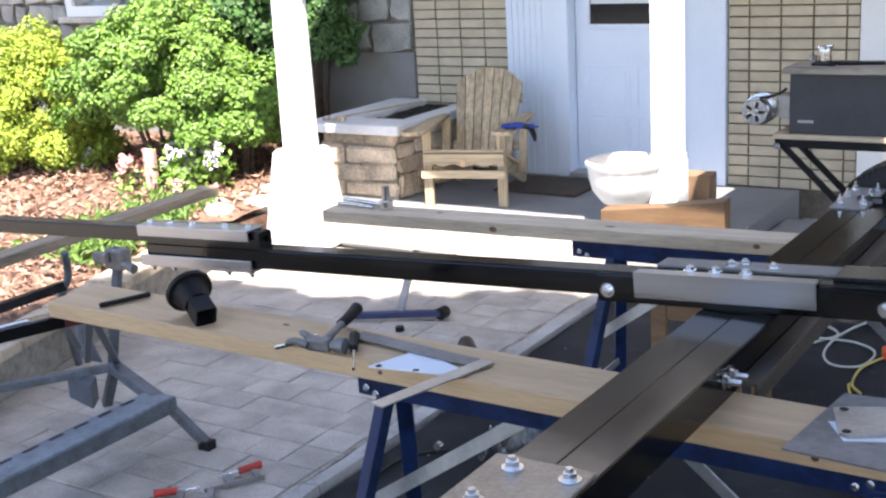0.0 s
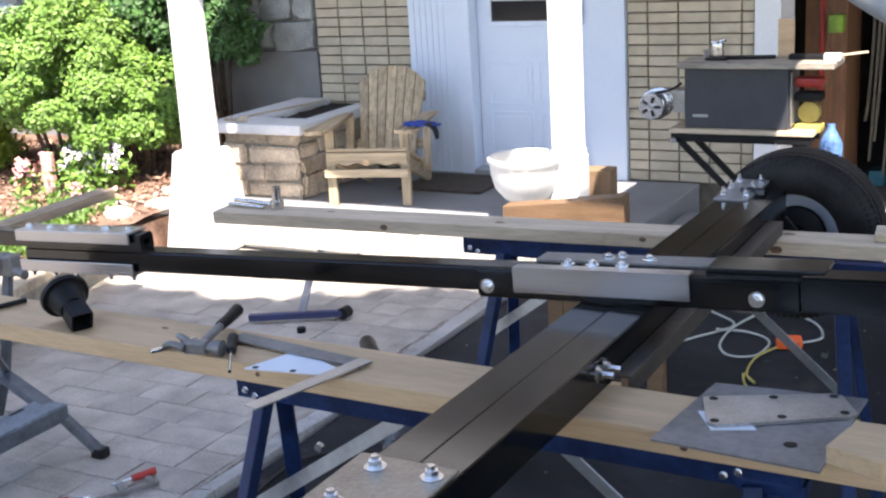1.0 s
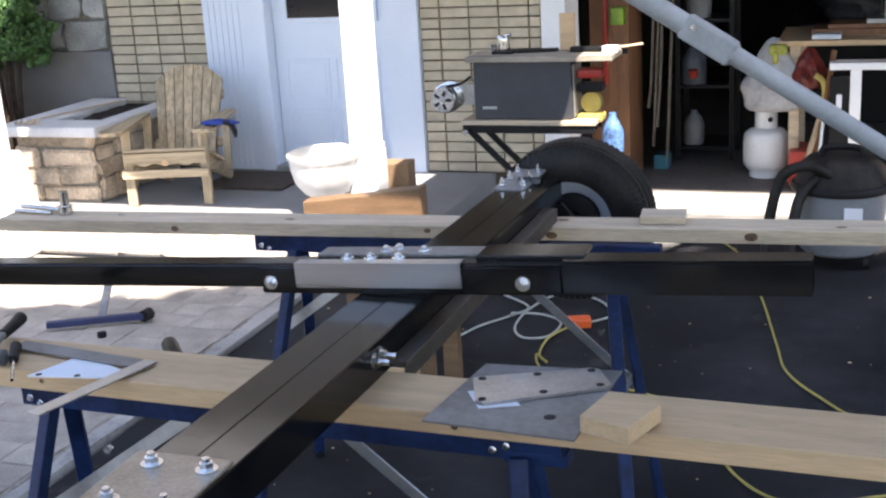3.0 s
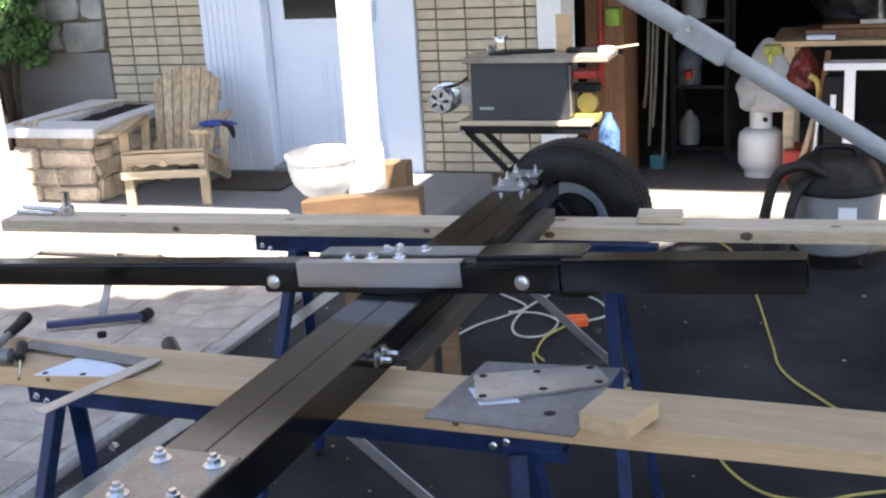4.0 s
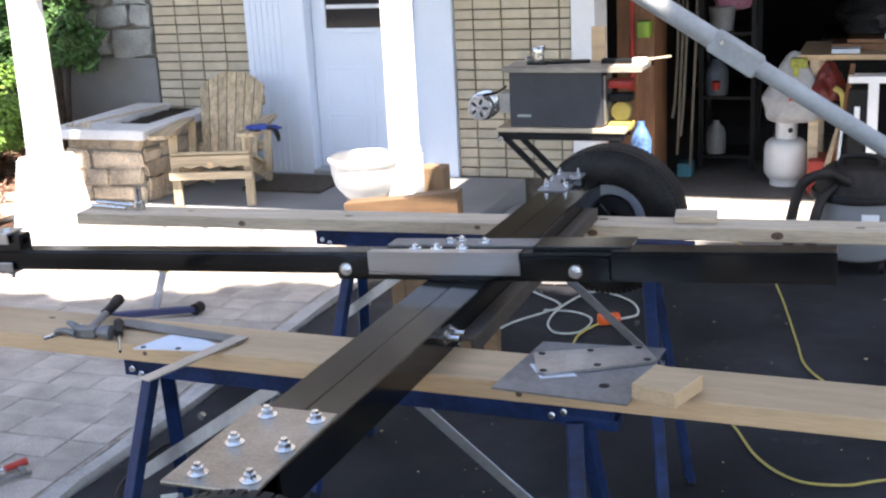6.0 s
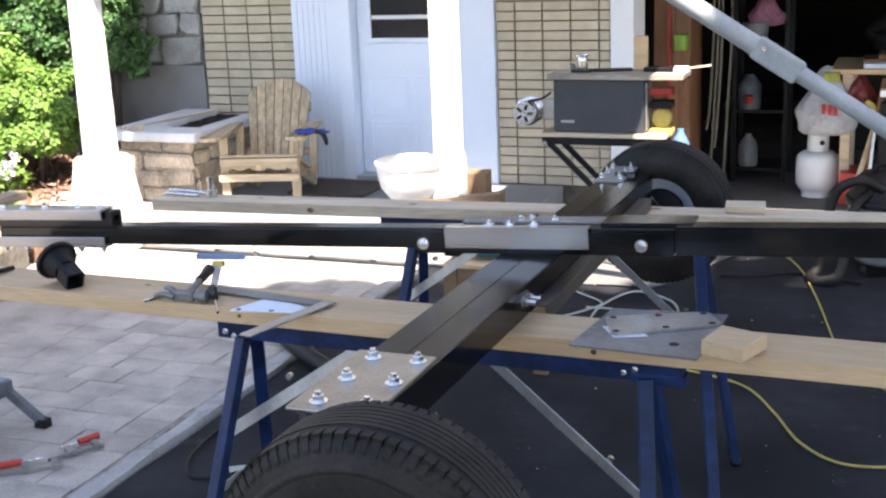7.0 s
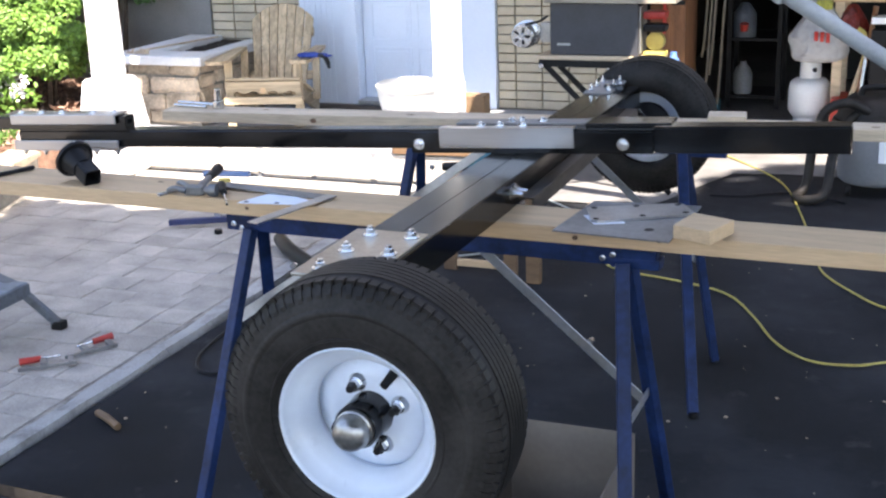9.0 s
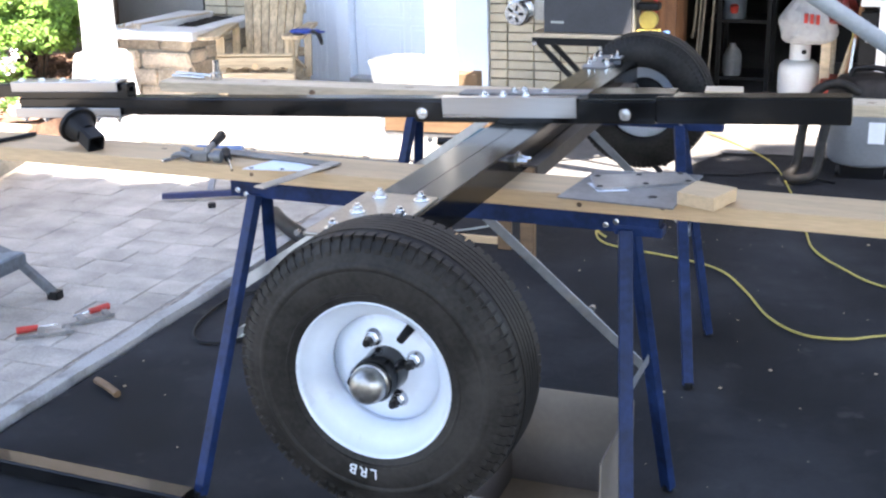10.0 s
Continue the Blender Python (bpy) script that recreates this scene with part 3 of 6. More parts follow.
def wheel(name, label, centre, side, marked):
    """side: -1 faces -y, +1 faces +y."""
    w = part(name, made(tyre_shape), RUBBER, trailer, label)
    w.matrix_world = T(*centre) @ Matrix.Rotation(radians(90), 4, "X") @ (Matrix.Rotation(math.pi, 4, "X") if side > 0 else Matrix())
    treads = part("tread", made(tread_blocks), RUBBER, w)
    rim = part("rim", made(lathe, [(0.118, -0.05), (0.136, -0.050), (0.139, -0.046), (0.134, -0.042), (0.120, -0.036), (0.104, -0.028), (0.098, -0.005), (0.106, 0.012),
                                   (0.120, 0.026), (0.129, 0.036), (0.1325, 0.046), (0.135, 0.0510), (0.1375, 0.0525), (0.1395, 0.0505), (0.1395, 0.044), (0.135, 0.038)], 56), RIMWHITE, w, "white enamelled rim")
    disc = part("disc", made(lathe, [(0.110, -0.032), (0.102, -0.0275), (0.088, -0.021), (0.078, -0.013), (0.06, -0.011), (0.03, -0.012), (0.0005, -0.012)], 48), RIMWHITE, w)
    for o in (treads, rim, disc):
        o.parent = w
    # black disc added to paint the shade inside the rim
    part("rim_shade_disc", made(lathe, [(0.0005, -0.05), (0.082, -0.05), (0.086, -0.046), (0.086, -0.034), (0.0005, -0.034)], 40), BLACKMATTE, w, "black disc for the shade inside the rim")
    hub = part("hub", made(lathe, [(0.040, -0.013), (0.038, 0.010), (0.038, 0.046), (0.035, 0.050), (0.0005, 0.050)], 32), BLACKPAINT, w, "black hub")
    part("hub_cap", made(lathe, [(0.030, 0.046), (0.033, 0.050), (0.0335, 0.058), (0.0305, 0.060), (0.0315, 0.062), (0.031, 0.071), (0.027, 0.081), (0.018, 0.0875), (0.009, 0.090), (0.0005, 0.0905)], 32), GREASECAP, w, "dulled metal grease cap")
    for k in range(4):
        a = radians(112 + 90 * k)
        p = (0.057 * math.cos(a), 0.057 * math.sin(a), -0.012)
        bm = bmesh.new()
        cyl(bm, p, (p[0], p[1], -0.003), 0.0165, 0.012, 16)
        cyl(bm, (p[0], p[1], -0.005), (p[0], p[1], 0.010), 0.0105, seg=6)
        part("lug_nut", bm, ZINC, w)
        part("stud", made(cyl, (p[0], p[1], 0.009), (p[0], p[1], 0.022), 0.0065, seg=10), BLACKMATTE, w)
    part("valve", made(cyl, (0.052, 0.086, -0.018), (0.040, 0.066, 0.022), 0.009, 0.007, 12), BLACKMATTE, w, "black rubber valve stem")
    if marked:
        for text, ang, r, s in (("LRB", -97, 0.168, 0.026),):
            for i, ch in enumerate(text):
                cu = bpy.data.curves.new("letter", "FONT")
                cu.body, cu.size, cu.extrude, cu.align_x = ch, s, 0.0006, "CENTER"
                ob = new("letter", cu)
                a = radians(ang - (i - 1) * 6.5)
                ob.parent = w
                ob.matrix_local = T(r * math.cos(a), r * math.sin(a), 0.0555) @ Matrix.Rotation(a - radians(90), 4, "Z") @ T(0, -s * 0.35, 0)
                cu.materials.append(PAPER)
                tagged(ob, "small white letter on the tyre sidewall")
    return w


def tyre_shape(bm):
    prof = [(0.132, 0.040), (0.1385, 0.0495), (0.160, 0.0535), (0.185, 0.055), (0.207, 0.052), (0.222, 0.0465), (0.237, 0.040), (0.2455, 0.030), (0.249, 0.015), (0.250, 0.0)]
    lathe(bm, prof + [(0.250, -0.05)] + [(r, -0.05 - z) for r, z in prof[-2::-1]], 72)


def tread_blocks(bm):
    """Shoulder lugs and centre ribs."""
    n = 80
    for k in range(n):
        a = 2 * math.pi * k / n
        for s in (1, -1):
            m = Matrix.Rotation(a, 4, "Z")
            bx(bm, 0.2365, 0.2482, -0.0074, 0.0074, 0.018 if s > 0 else -0.088, 0.0385 if s > 0 else -0.068, m)
            lip = [(0.2155, 0.0475), (0.2285, 0.0462), (0.2425, 0.0385), (0.2365, 0.034), (0.218, 0.040)]
            a0 = [bm.verts.new(m @ Vector((r, -0.0052, z if s > 0 else -0.05 - z))) for r, z in lip]
            b0 = [bm.verts.new(m @ Vector((r, 0.0052, z if s > 0 else -0.05 - z))) for r, z in lip]
            bm.faces.new(a0)
            bm.faces.new(b0[::-1])
            for i in range(5):
                j = (i + 1) % 5
                bm.faces.new((a0[i], b0[i], b0[j], a0[j]))
    lathe(bm, [(0.190, 0.0525), (0.196, 0.0560), (0.203, 0.0552), (0.209, 0.0505)], 72)
    lathe(bm, [(0.150, 0.050), (0.152, 0.0542), (0.155, 0.0545), (0.157, 0.051)], 72)
    for z in (-0.060, -0.047, -0.034, -0.021, -0.008, 0.005):
        lathe(bm, [(0.244, z - 0.0055), (0.2518, z - 0.005), (0.2518, z + 0.005), (0.244, z + 0.0055)], 72)


NEARW, FARW = (0.487, -1.425, 0.845), (0.362, 1.355, 0.768)
wheel("wheel", "black trailer tyre on a white rim", NEARW, -1, True)
wheel("wheel", "black trailer tyre on a white rim", FARW, 1, False)
for (cx, cy, cz), y0 in ((NEARW, -1.02), (FARW, 1.17)):
    sg = 1 if cy > 0 else -1
    bm = bmesh.new()
    cyl(bm, (cx, cy - sg * 0.06, cz), (cx, cy + sg * 0.02, cz), 0.03, seg=20)
    bar(bm, (0.29, y0 - sg * 0.10, 0.93), (0.29, cy - sg * 0.20, 0.91), 0.07, 0.06, 0.006)
    bar(bm, (0.27, cy - sg * 0.17, 0.92), (cx + 0.02, cy - sg * 0.13, cz), 0.05, 0.055, 0.006)
    cyl(bm, (cx, cy - sg * 0.16, cz), (cx, cy - sg * 0.03, cz), 0.022, seg=16)
    part("spindle_arm", bm, BLACKPAINT, trailer, "black trailing spindle arm")


# ---------------------------------------------------------------- planks and sawhorses
def plank(bm, x0, x1, y0, y1, z0, z1, m=None):
    bx(bm, x0, x1, y0, y1, z0, z1, m, 0.004)
def lengthy(name, mat, label, p0, p1, w, h):
    L = (Vector(p1) - Vector(p0)).length
    bm = made(plank, 0, L, -w / 2, w / 2, -h, 0)
    d = Vector(p1) - Vector(p0)
    m = T(*p0) @ Matrix.Rotation(math.atan2(d.y, d.x), 4, "Z") @ Matrix.Rotation(-math.atan2(d.z, d.xy.length), 4, "Y")
    return single(name, bm, mat, label, "plank", "planks on the sawhorses", m=m)
P1Z, P2Z = 0.884, 0.864
pl1 = lengthy("plank", PINE, "fresh pale pine plank lying on a sawhorse", (-1.385, -0.282, P1Z), (2.6, -0.39, P1Z), 0.165, 0.042)
pl2 = lengthy("plank", OLDPINE, "grey-brown pine plank lying on the rear sawhorse", (-1.375, 0.81, P2Z), (2.6, 1.10, P2Z), 0.115, 0.040)

KNOT = material("dark pine knot", (0.17, 0.095, 0.05), 0.6, vary=0.3, scale=60, bump=0.1)
def knots(owner, w, h, tops, fronts):
    """Flat elliptical knots, a hair proud of a plank's top and front face."""
    for x, y, a, b in tops:
        part("knot", made(prism, [(x + a * math.cos(k * 0.5236), y + b * math.sin(k * 0.5236)) for k in range(12)], -0.001, 0.0006), KNOT, owner)
    for x, z, a, b in fronts:
        part("knot", made(prism, [(x + a * math.cos(k * 0.5236), z + b * math.sin(k * 0.5236)) for k in range(12)], w / 2 - 0.001, w / 2 + 0.0006, Matrix.Rotation(radians(90), 4, "X")), KNOT, owner)
knots(pl2, 0.115, 0.040, ((0.98, -0.012, 0.016, 0.008), (1.80, 0.02, 0.018, 0.009), (2.55, -0.02, 0.014, 0.008), (0.40, 0.015, 0.012, 0.006)),
      ((0.62, -0.022, 0.013, 0.009), (1.42, -0.016, 0.010, 0.007), (1.78, -0.024, 0.016, 0.010), (2.32, -0.020, 0.018, 0.012)))
knots(pl1, 0.165, 0.042, ((0.70, 0.03, 0.010, 0.005), (1.15, -0.05, 0.012, 0.006)), ((1.05, -0.02, 0.006, 0.005), (1.95, -0.024, 0.007, 0.006), (2.15, -0.015, 0.006, 0.005)))


def sawhorse(m, L, inset, out=0.0, lean=0.0):
    """Folding steel sawhorse: top rail, four legs, strap braces, stretcher. Its rail runs along x, top at z = 0; out and lean shift the feet of one end."""
    h = thing("sawhorse", "dark blue folding steel sawhorse carrying a plank", "sawhorse", m, "folding sawhorses")
    part("rail", boxes((-L / 2, L / 2, -0.022, 0.022, -0.055, -0.001), bevel=0.004), BLUE, h)
    part("rail_end", boxes((L / 2 - 0.11, L / 2 + 0.008, -0.025, 0.025, -0.060, -0.035), bevel=0.005), BLUE, h)
    H = m.translation.z
    for sx in (-1, 1):
        for sy in (-1, 1):
            fx = L / 2 - inset + 0.085 + out if sx > 0 else -L / 2 + inset - 0.085
            fy = (0.185 if sy > 0 else -0.285) - (lean if sx > 0 else 0)
            bm = bmesh.new()
            bar(bm, (sx * (L / 2 - inset), sy * 0.03, -0.045), (fx, fy, -H + 0.008), 0.034, 0.026, 0.003)
            leg = part("leg", bm, BLUE, h)
            part("foot", made(cyl, (fx, fy, -H), (fx, fy, -H + 0.02), 0.017, seg=12), BLACKMATTE, leg, "black rubber foot")
        bm = bmesh.new()
        bar(bm, (sx * (L / 2 - inset + 0.04), -0.155, -H * 0.50), (sx * (L / 2 - inset + 0.04), 0.105, -H * 0.50), 0.004, 0.022)
        part("leg_spreader", bm, GALV, h)
        bm = bmesh.new()
        if sx > 0:
            bar(bm, (0.13, 0.028, -0.06), (L / 2 - inset + 0.038, 0.115, -H * 0.56), 0.004, 0.026, up=(1, 0, 0))
        else:
            bar(bm, (-0.20, 0.0, -0.056), (-L / 2 + inset - 0.07, -0.02, -H * 0.37), 0.004, 0.030, up=(1, 0, 0))
        brace = part("brace", bm, GALV, h, "flat galvanised brace")
        y0, z0 = (0.09, -H * 0.36) if sx > 0 else (-0.005, -0.146)
        part("rivet", made(cyl, (sx * (L / 2 - 0.19), y0 - 0.006, z0), (sx * (L / 2 - 0.19), y0 + 0.006, z0), 0.009, seg=10), ZINC, brace)
        for dx in ((0.105, 0.130) if sx > 0 else (0.025, 0.05)):
            part("bolt", made(hexbolt, (sx * (L / 2 - dx), -0.0225, -0.026 - (dx % 0.1) * 0.4), (0, -1, 0), 0.006, 0.005, 0.008), ZINC, h)
    return h


sawhorse(T(0.160, -0.345, P1Z - 0.042) @ Matrix.Rotation(radians(-1.5), 4, "Z"), 1.18, 0.08)
sawhorse(T(0.10, 0.875, P2Z - 0.040) @ Matrix.Rotation(radians(1), 4, "Z"), 1.22, 0.135, 0.03, 0.10)


# ---------------------------------------------------------------- porch pieces
def column(name, label, x, y, w0, w1, z0, z1, base, fluted):
    c = thing(name, label, "column", T(x, y, z0), "porch columns")
    bm = bmesh.new()
    if fluted:
        bx(bm, -w0 / 2, w0 / 2, -w0 / 2, w0 / 2, 0, z1 - z0)
        for k in range(4):
            m = Matrix.Rotation(math.pi / 2 * k, 4, "Z")
            for i in range(5):
                u = -w0 / 2 + 0.014 + i * (w0 - 0.028) / 4
                bx(bm, u - 0.010, u + 0.010, -w0 / 2 - 0.008, -w0 / 2 + 0.001, 0.2, z1 - z0 - 0.1, m, 0.003)
        part("shaft", bm, WHITE, c, "fluted white shaft")
        part("plinth", boxes((-w0 / 2 - 0.016, w0 / 2 + 0.016, -w0 / 2 - 0.016, w0 / 2 + 0.016, 0, 0.34), (-w0 / 2 - 0.011, w0 / 2 + 0.011, -w0 / 2 - 0.011, w0 / 2 + 0.011, 0.341, 0.375), bevel=0.006), WHITE, c, "square white plinth block")
    else:
        a = [bm.verts.new((sx * w0 / 2, sy * w0 / 2, base[1])) for sx, sy in ((-1, -1), (1, -1), (1, 1), (-1, 1))]
        b = [bm.verts.new((sx * w1 / 2, sy * w1 / 2, z1 - z0)) for sx, sy in ((-1, -1), (1, -1), (1, 1), (-1, 1))]
        for i in range(4):
            bm.faces.new((a[i], a[(i + 1) % 4], b[(i + 1) % 4], b[i]))
        bm.faces.new(b)
        bm.faces.new(a[::-1])
        bmesh.ops.bevel(bm, geom=bm.edges[:], offset=0.008, segments=2, affect="EDGES")
        part("shaft", bm, WHITE, c, "tapered white shaft")
        bm = bmesh.new()
        bw, bh, bt = base
        a = [bm.verts.new((sx * bw / 2, sy * bw / 2, 0)) for sx, sy in ((-1, -1), (1, -1), (1, 1), (-1, 1))]
        b = [bm.verts.new((sx * bt / 2, sy * bt / 2, bh)) for sx, sy in ((-1, -1), (1, -1), (1, 1), (-1, 1))]
        for i in range(4):
            bm.faces.new((a[i], a[(i + 1) % 4], b[(i + 1) % 4], b[i]))
        bm.faces.new(b)
        bm.faces.new(a[::-1])
        bmesh.ops.bevel(bm, geom=bm.edges[:], offset=0.012, segments=2, affect="EDGES")
        part("plinth", bm, CAPWHITE, c, "flared white plinth")
    return c


column("porch_column", "tapered white column on a flared plinth at the porch edge", -3.265, 2.98, 0.150, 0.125, 0.0, 2.45, (0.37, 0.565, 0.235), False)
column("porch_column", "fluted white square column by the entrance", -1.246, 3.42, 0.122, 0.122, 0.18, 2.45, None, True)

# stone planter
pln = thing("stone_planter", "stone planter box with a white painted cap", "planter", T(0, 0, 0))
part("core", boxes((-3.46, -2.955, 3.46, 4.33, 0.18, 0.575)), STONEMORTAR, pln)
bm = boxes((-3.57, -2.87, 3.375, 3.62, 0.575, 0.635), (-3.57, -3.30, 3.622, 4.36, 0.575, 0.635), (-3.00, -2.87, 3.622, 4.36, 0.575, 0.635), bevel=0.014)
part("cap", bm, CAPWHITE, pln, "white painted cap")
bm = bmesh.new()
bmesh.ops.create_grid(bm, x_segments=24, y_segments=40, size=0.5)
for v in bm.verts:
    v.co = Vector((-3.22 + v.co.x * 0.46, 3.94 + v.co.y * 0.84, 0.600 + 0.02 * noise.noise(v.co * 14)))
part("soil", bm, material("dark potting soil", (0.035, 0.028, 0.024), 0.95, vary=0.4, scale=20, bump=0.8), pln, "dark potting soil")
rs = random.Random(4)
def block(bm, w, d, h, jit, rnd):
    vs = bx(bm, 0, w, 0, d, 0, h)
    for v in vs:
        v.co += Vector((rnd.uniform(-jit, jit), rnd.uniform(-jit, jit) if v.co.y < d / 2 else 0, rnd.uniform(-jit, jit)))
    bmesh.ops.bevel(bm, geom=bm.edges[:], offset=min(w, h) * 0.12, segments=2, affect="EDGES")
def stone_face(owner, mat, x0, x1, z0, z1, m, rnd, hmin, hmax, wmin, wmax, depth, name="stone", jit=0.008, g=0.008):
    """Courses of uneven stones on a face along local x, standing proud towards -y."""
    z = z0
    while z < z1 - 0.03:
        h = min(rnd.uniform(hmin, hmax), z1 - z)
        if z1 - z - h < 0.04:
            h = z1 - z
        x = x0
        while x < x1 - 0.02:
            w = rnd.uniform(wmin, wmax)
            if x1 - x - w < wmin * 0.6:
                w = x1 - x
            ob = part(name, made(block, w - g, depth + rnd.uniform(0, 0.014), h - g, jit, rnd), mat, owner)
            ob.matrix_world = m @ T(x + g / 2, -depth, z + g / 2)
            x += w
        z += h
stone_face(pln, STONE, -3.475, -2.945, 0.185, 0.572, T(0, 3.46, 0), rs, 0.085, 0.15, 0.14, 0.32, 0.022, jit=0.016)
stone_face(pln, STONE, 0, 0.86, 0.185, 0.572, T(-2.955, 3.46, 0) @ Matrix.Rotation(radians(90), 4, "Z"), rs, 0.085, 0.15, 0.14, 0.32, 0.022, jit=0.016)
# stone riser of the porch
stone_face(porch, LIMESTONE, -3.1, -0.88, 0.0, 0.165, T(0, 3.058, 0), rs, 0.15, 0.165, 0.25, 0.55, 0.03, jit=0.005, g=0.003)
bm = bmesh.new()
for k in range(9):
    cyl(bm, (-3.46 + 0.02 * k, 3.44 + rs.uniform(-0.01, 0.01), 0.637), (-3.45 + 0.02 * k, 3.455, 0.637 + rs.uniform(0.01, 0.035)), 0.012, 0.006, 7)
single("pebble_heap", bm, STONE, "small tan pebbles heaped on the planter cap", "stones")
single("garden_stake", made(bar, (-3.42, 3.50, 0.643), (-3.24, 4.20, 0.645), 0.014, 0.010, 0.002), OLDPINE, "weathered wooden stake lying across the planter", "stake")


def adirondack(m):
    c = thing("garden_chair", "weathered brown wooden slatted garden chair on the porch", "chair", m)
    W = 0.225
    for s in (-1, 1):
        part("front_leg", made(bar, (s * W, 0, 0), (s * W, 0.01, 0.445), 0.055, 0.026, 0.004, (0, 1, 0)), CHAIRWOOD, c)
        part("side_rail", made(bar, (s * (W - 0.03), 0.0, 0.285), (s * (W - 0.03), 0.66, 0.035), 0.024, 0.085, 0.004), CHAIRALONG, c)
        bm = made(prism, [(-0.070, -0.11), (-0.05, -0.145), (0.0, -0.16), (0.05, -0.145), (0.070, -0.11), (0.05, 0.20), (0.035, 0.52), (-0.035, 0.52), (-0.045, 0.2)], 0.447, 0.468)
        bmesh.ops.transform(bm, matrix=T(s * (W + 0.045), 0, 0), verts=bm.verts)
        part("armrest", bm, CHAIRALONG, c)
        part("back_post", made(bar, (s * (W + 0.02), 0.42, 0.12), (s * (W + 0.02), 0.48, 0.447), 0.05, 0.024, 0.004, (0, 1, 0)), CHAIRWOOD, c)
    lower = [(-W - 0.02 + (2 * W + 0.04) * i / 24, 0.243 + 0.016 * math.sin(math.pi * i / 24 * 4) ** 2) for i in range(25)]
    bm = made(prism, lower + [(W + 0.02, 0.318), (-W - 0.02, 0.318)], 0.012, 0.032, Matrix.Rotation(radians(90), 4, "X"))
    ap = part("apron", bm, CHAIRACROSS, c)
    part("rosette", made(cyl, (0, -0.031, 0.262), (0, -0.037, 0.262), 0.020, seg=20), PINE, ap, "small pale round rosette")
    part("lower_rail", boxes((-W - 0.03, W + 0.03, -0.050, -0.026, 0.176, 0.222), bevel=0.004), CHAIRACROSS, c)
    for k in range(6):
        y = 0.0 + k * 0.068
        m2 = T(0, y, 0.325 - 0.38 * y) @ Matrix.Rotation(radians(-20.8), 4, "X")
        bm = bmesh.new()
        bx(bm, -W - 0.02, W + 0.02, -0.03, 0.03, -0.009, 0.009, m2, 0.004)
        part("seat_slat", bm, CHAIRACROSS, c)
    R = T(0, 0.40, 0.16) @ Matrix.Rotation(radians(-25), 4, "X")
    for k in range(7):
        u0 = (k - 3.5) * 0.056
        u1 = u0 + 0.052
        f = 1.10
        t0, t1, tm = (0.632 - 0.115 * (abs(q) / 0.2) ** 2.3 for q in (u0, u1, (u0 + u1) / 2))
        bm = bmesh.new()
        a = [bm.verts.new(v) for v in ((u0 * 0.86, 0, 0), (u1 * 0.86, 0, 0), (u1 * f, 0, t1), ((u0 + u1) / 2 * f, 0, tm), (u0 * f, 0, t0))]
        b = [bm.verts.new(v.co + Vector((0, 0.018, 0))) for v in a]
        bm.faces.new(a)
        bm.faces.new(b[::-1])
        for i in range(5):
            bm.faces.new((a[i], b[i], b[(i + 1) % 5], a[(i + 1) % 5]))
        bmesh.ops.bevel(bm, geom=bm.edges[:], offset=0.003, segments=1, affect="EDGES")
        bmesh.ops.transform(bm, matrix=R, verts=bm.verts)
        part("back_slat", bm, CHAIRWOOD, c)
    for zz in (0.14, 0.44):
        bm = bmesh.new()
        bx(bm, -0.21, 0.21, 0.019, 0.042, zz - 0.03, zz + 0.03, R, 0.003)
        part("back_rail", bm, CHAIRACROSS, c)
    return c


CHM = T(-2.478, 3.45, 0.18) @ Matrix.Rotation(radians(15), 4, "Z") @ Matrix.Scale(0.965, 4)
adirondack(CHM)
bm = bmesh.new()
for k, (u, v, w) in enumerate(((0, 0, 0.016), (0.05, -0.02, 0.014), (0.10, -0.01, 0.012), (0.13, -0.05, 0.010), (0.04, 0.04, 0.013))):
    r = bmesh.ops.create_icosphere(bm, subdivisions=2, radius=1.0)
    for vv in r["verts"]:
        vv.co = Vector((vv.co.x * 0.052 + u, vv.co.y * 0.036 + v, vv.co.z * w)) * (1 + 0.18 * noise.noise(vv.co * 2.3 + Vector((k, 0, 0))))
glove_m = CHM @ T(0.290, -0.05, 0.486)
gl = single("work_glove", bm, BRIGHTBLUE, "blue and black work glove lying on the chair arm", "glove", m=glove_m)
bm = bmesh.new()
for k in range(4):
    sweep(bm, [(0.10, -0.03 - 0.012 * k, 0.004), (0.145, -0.05 - 0.016 * k, -0.006), (0.165 + 0.004 * k, -0.06 - 0.018 * k, -0.05 - 0.006 * k)], 0.0095, 7, 4)
part("fingers", bm, BLACKMATTE, gl, "black glove fingers hanging over the edge")

single("door_mat", boxes((-2.52, -1.98, 3.83, 4.26, 0.181, 0.196), bevel=0.004), MAT, "dark brown coir mat before the door", "mat")
bm = bmesh.new()
lathe(bm, [(0.0005, 0.0), (0.115, 0.0), (0.12, 0.02), (0.09, 0.04), (0.06, 0.075), (0.075, 0.10), (0.14, 0.13), (0.195, 0.19), (0.215, 0.26), (0.222, 0.315), (0.238, 0.335), (0.238, 0.352), (0.222, 0.358),
           (0.205, 0.345), (0.195, 0.27), (0.14, 0.20), (0.0005, 0.19)], 48)
for v in bm.verts:
    a = math.atan2(v.co.y, v.co.x)
    if 0.12 < v.co.z < 0.33 and v.co.xy.length > 0.13:
        s = 1 + 0.018 * math.cos(a * 16)
        v.co.x *= s
        v.co.y *= s
single("urn", bm, CERAMIC, "white footed urn with a scalloped bowl", "planter", m=T(-1.462, 3.37, 0.18) @ Matrix.Diagonal((0.86, 0.86, 0.96, 1)))
crate = thing("cardboard_carton", "low brown cardboard carton standing on the porch edge", "box", T(-1.135, 3.13, 0.18) @ Matrix.Rotation(radians(3), 4, "Z"))
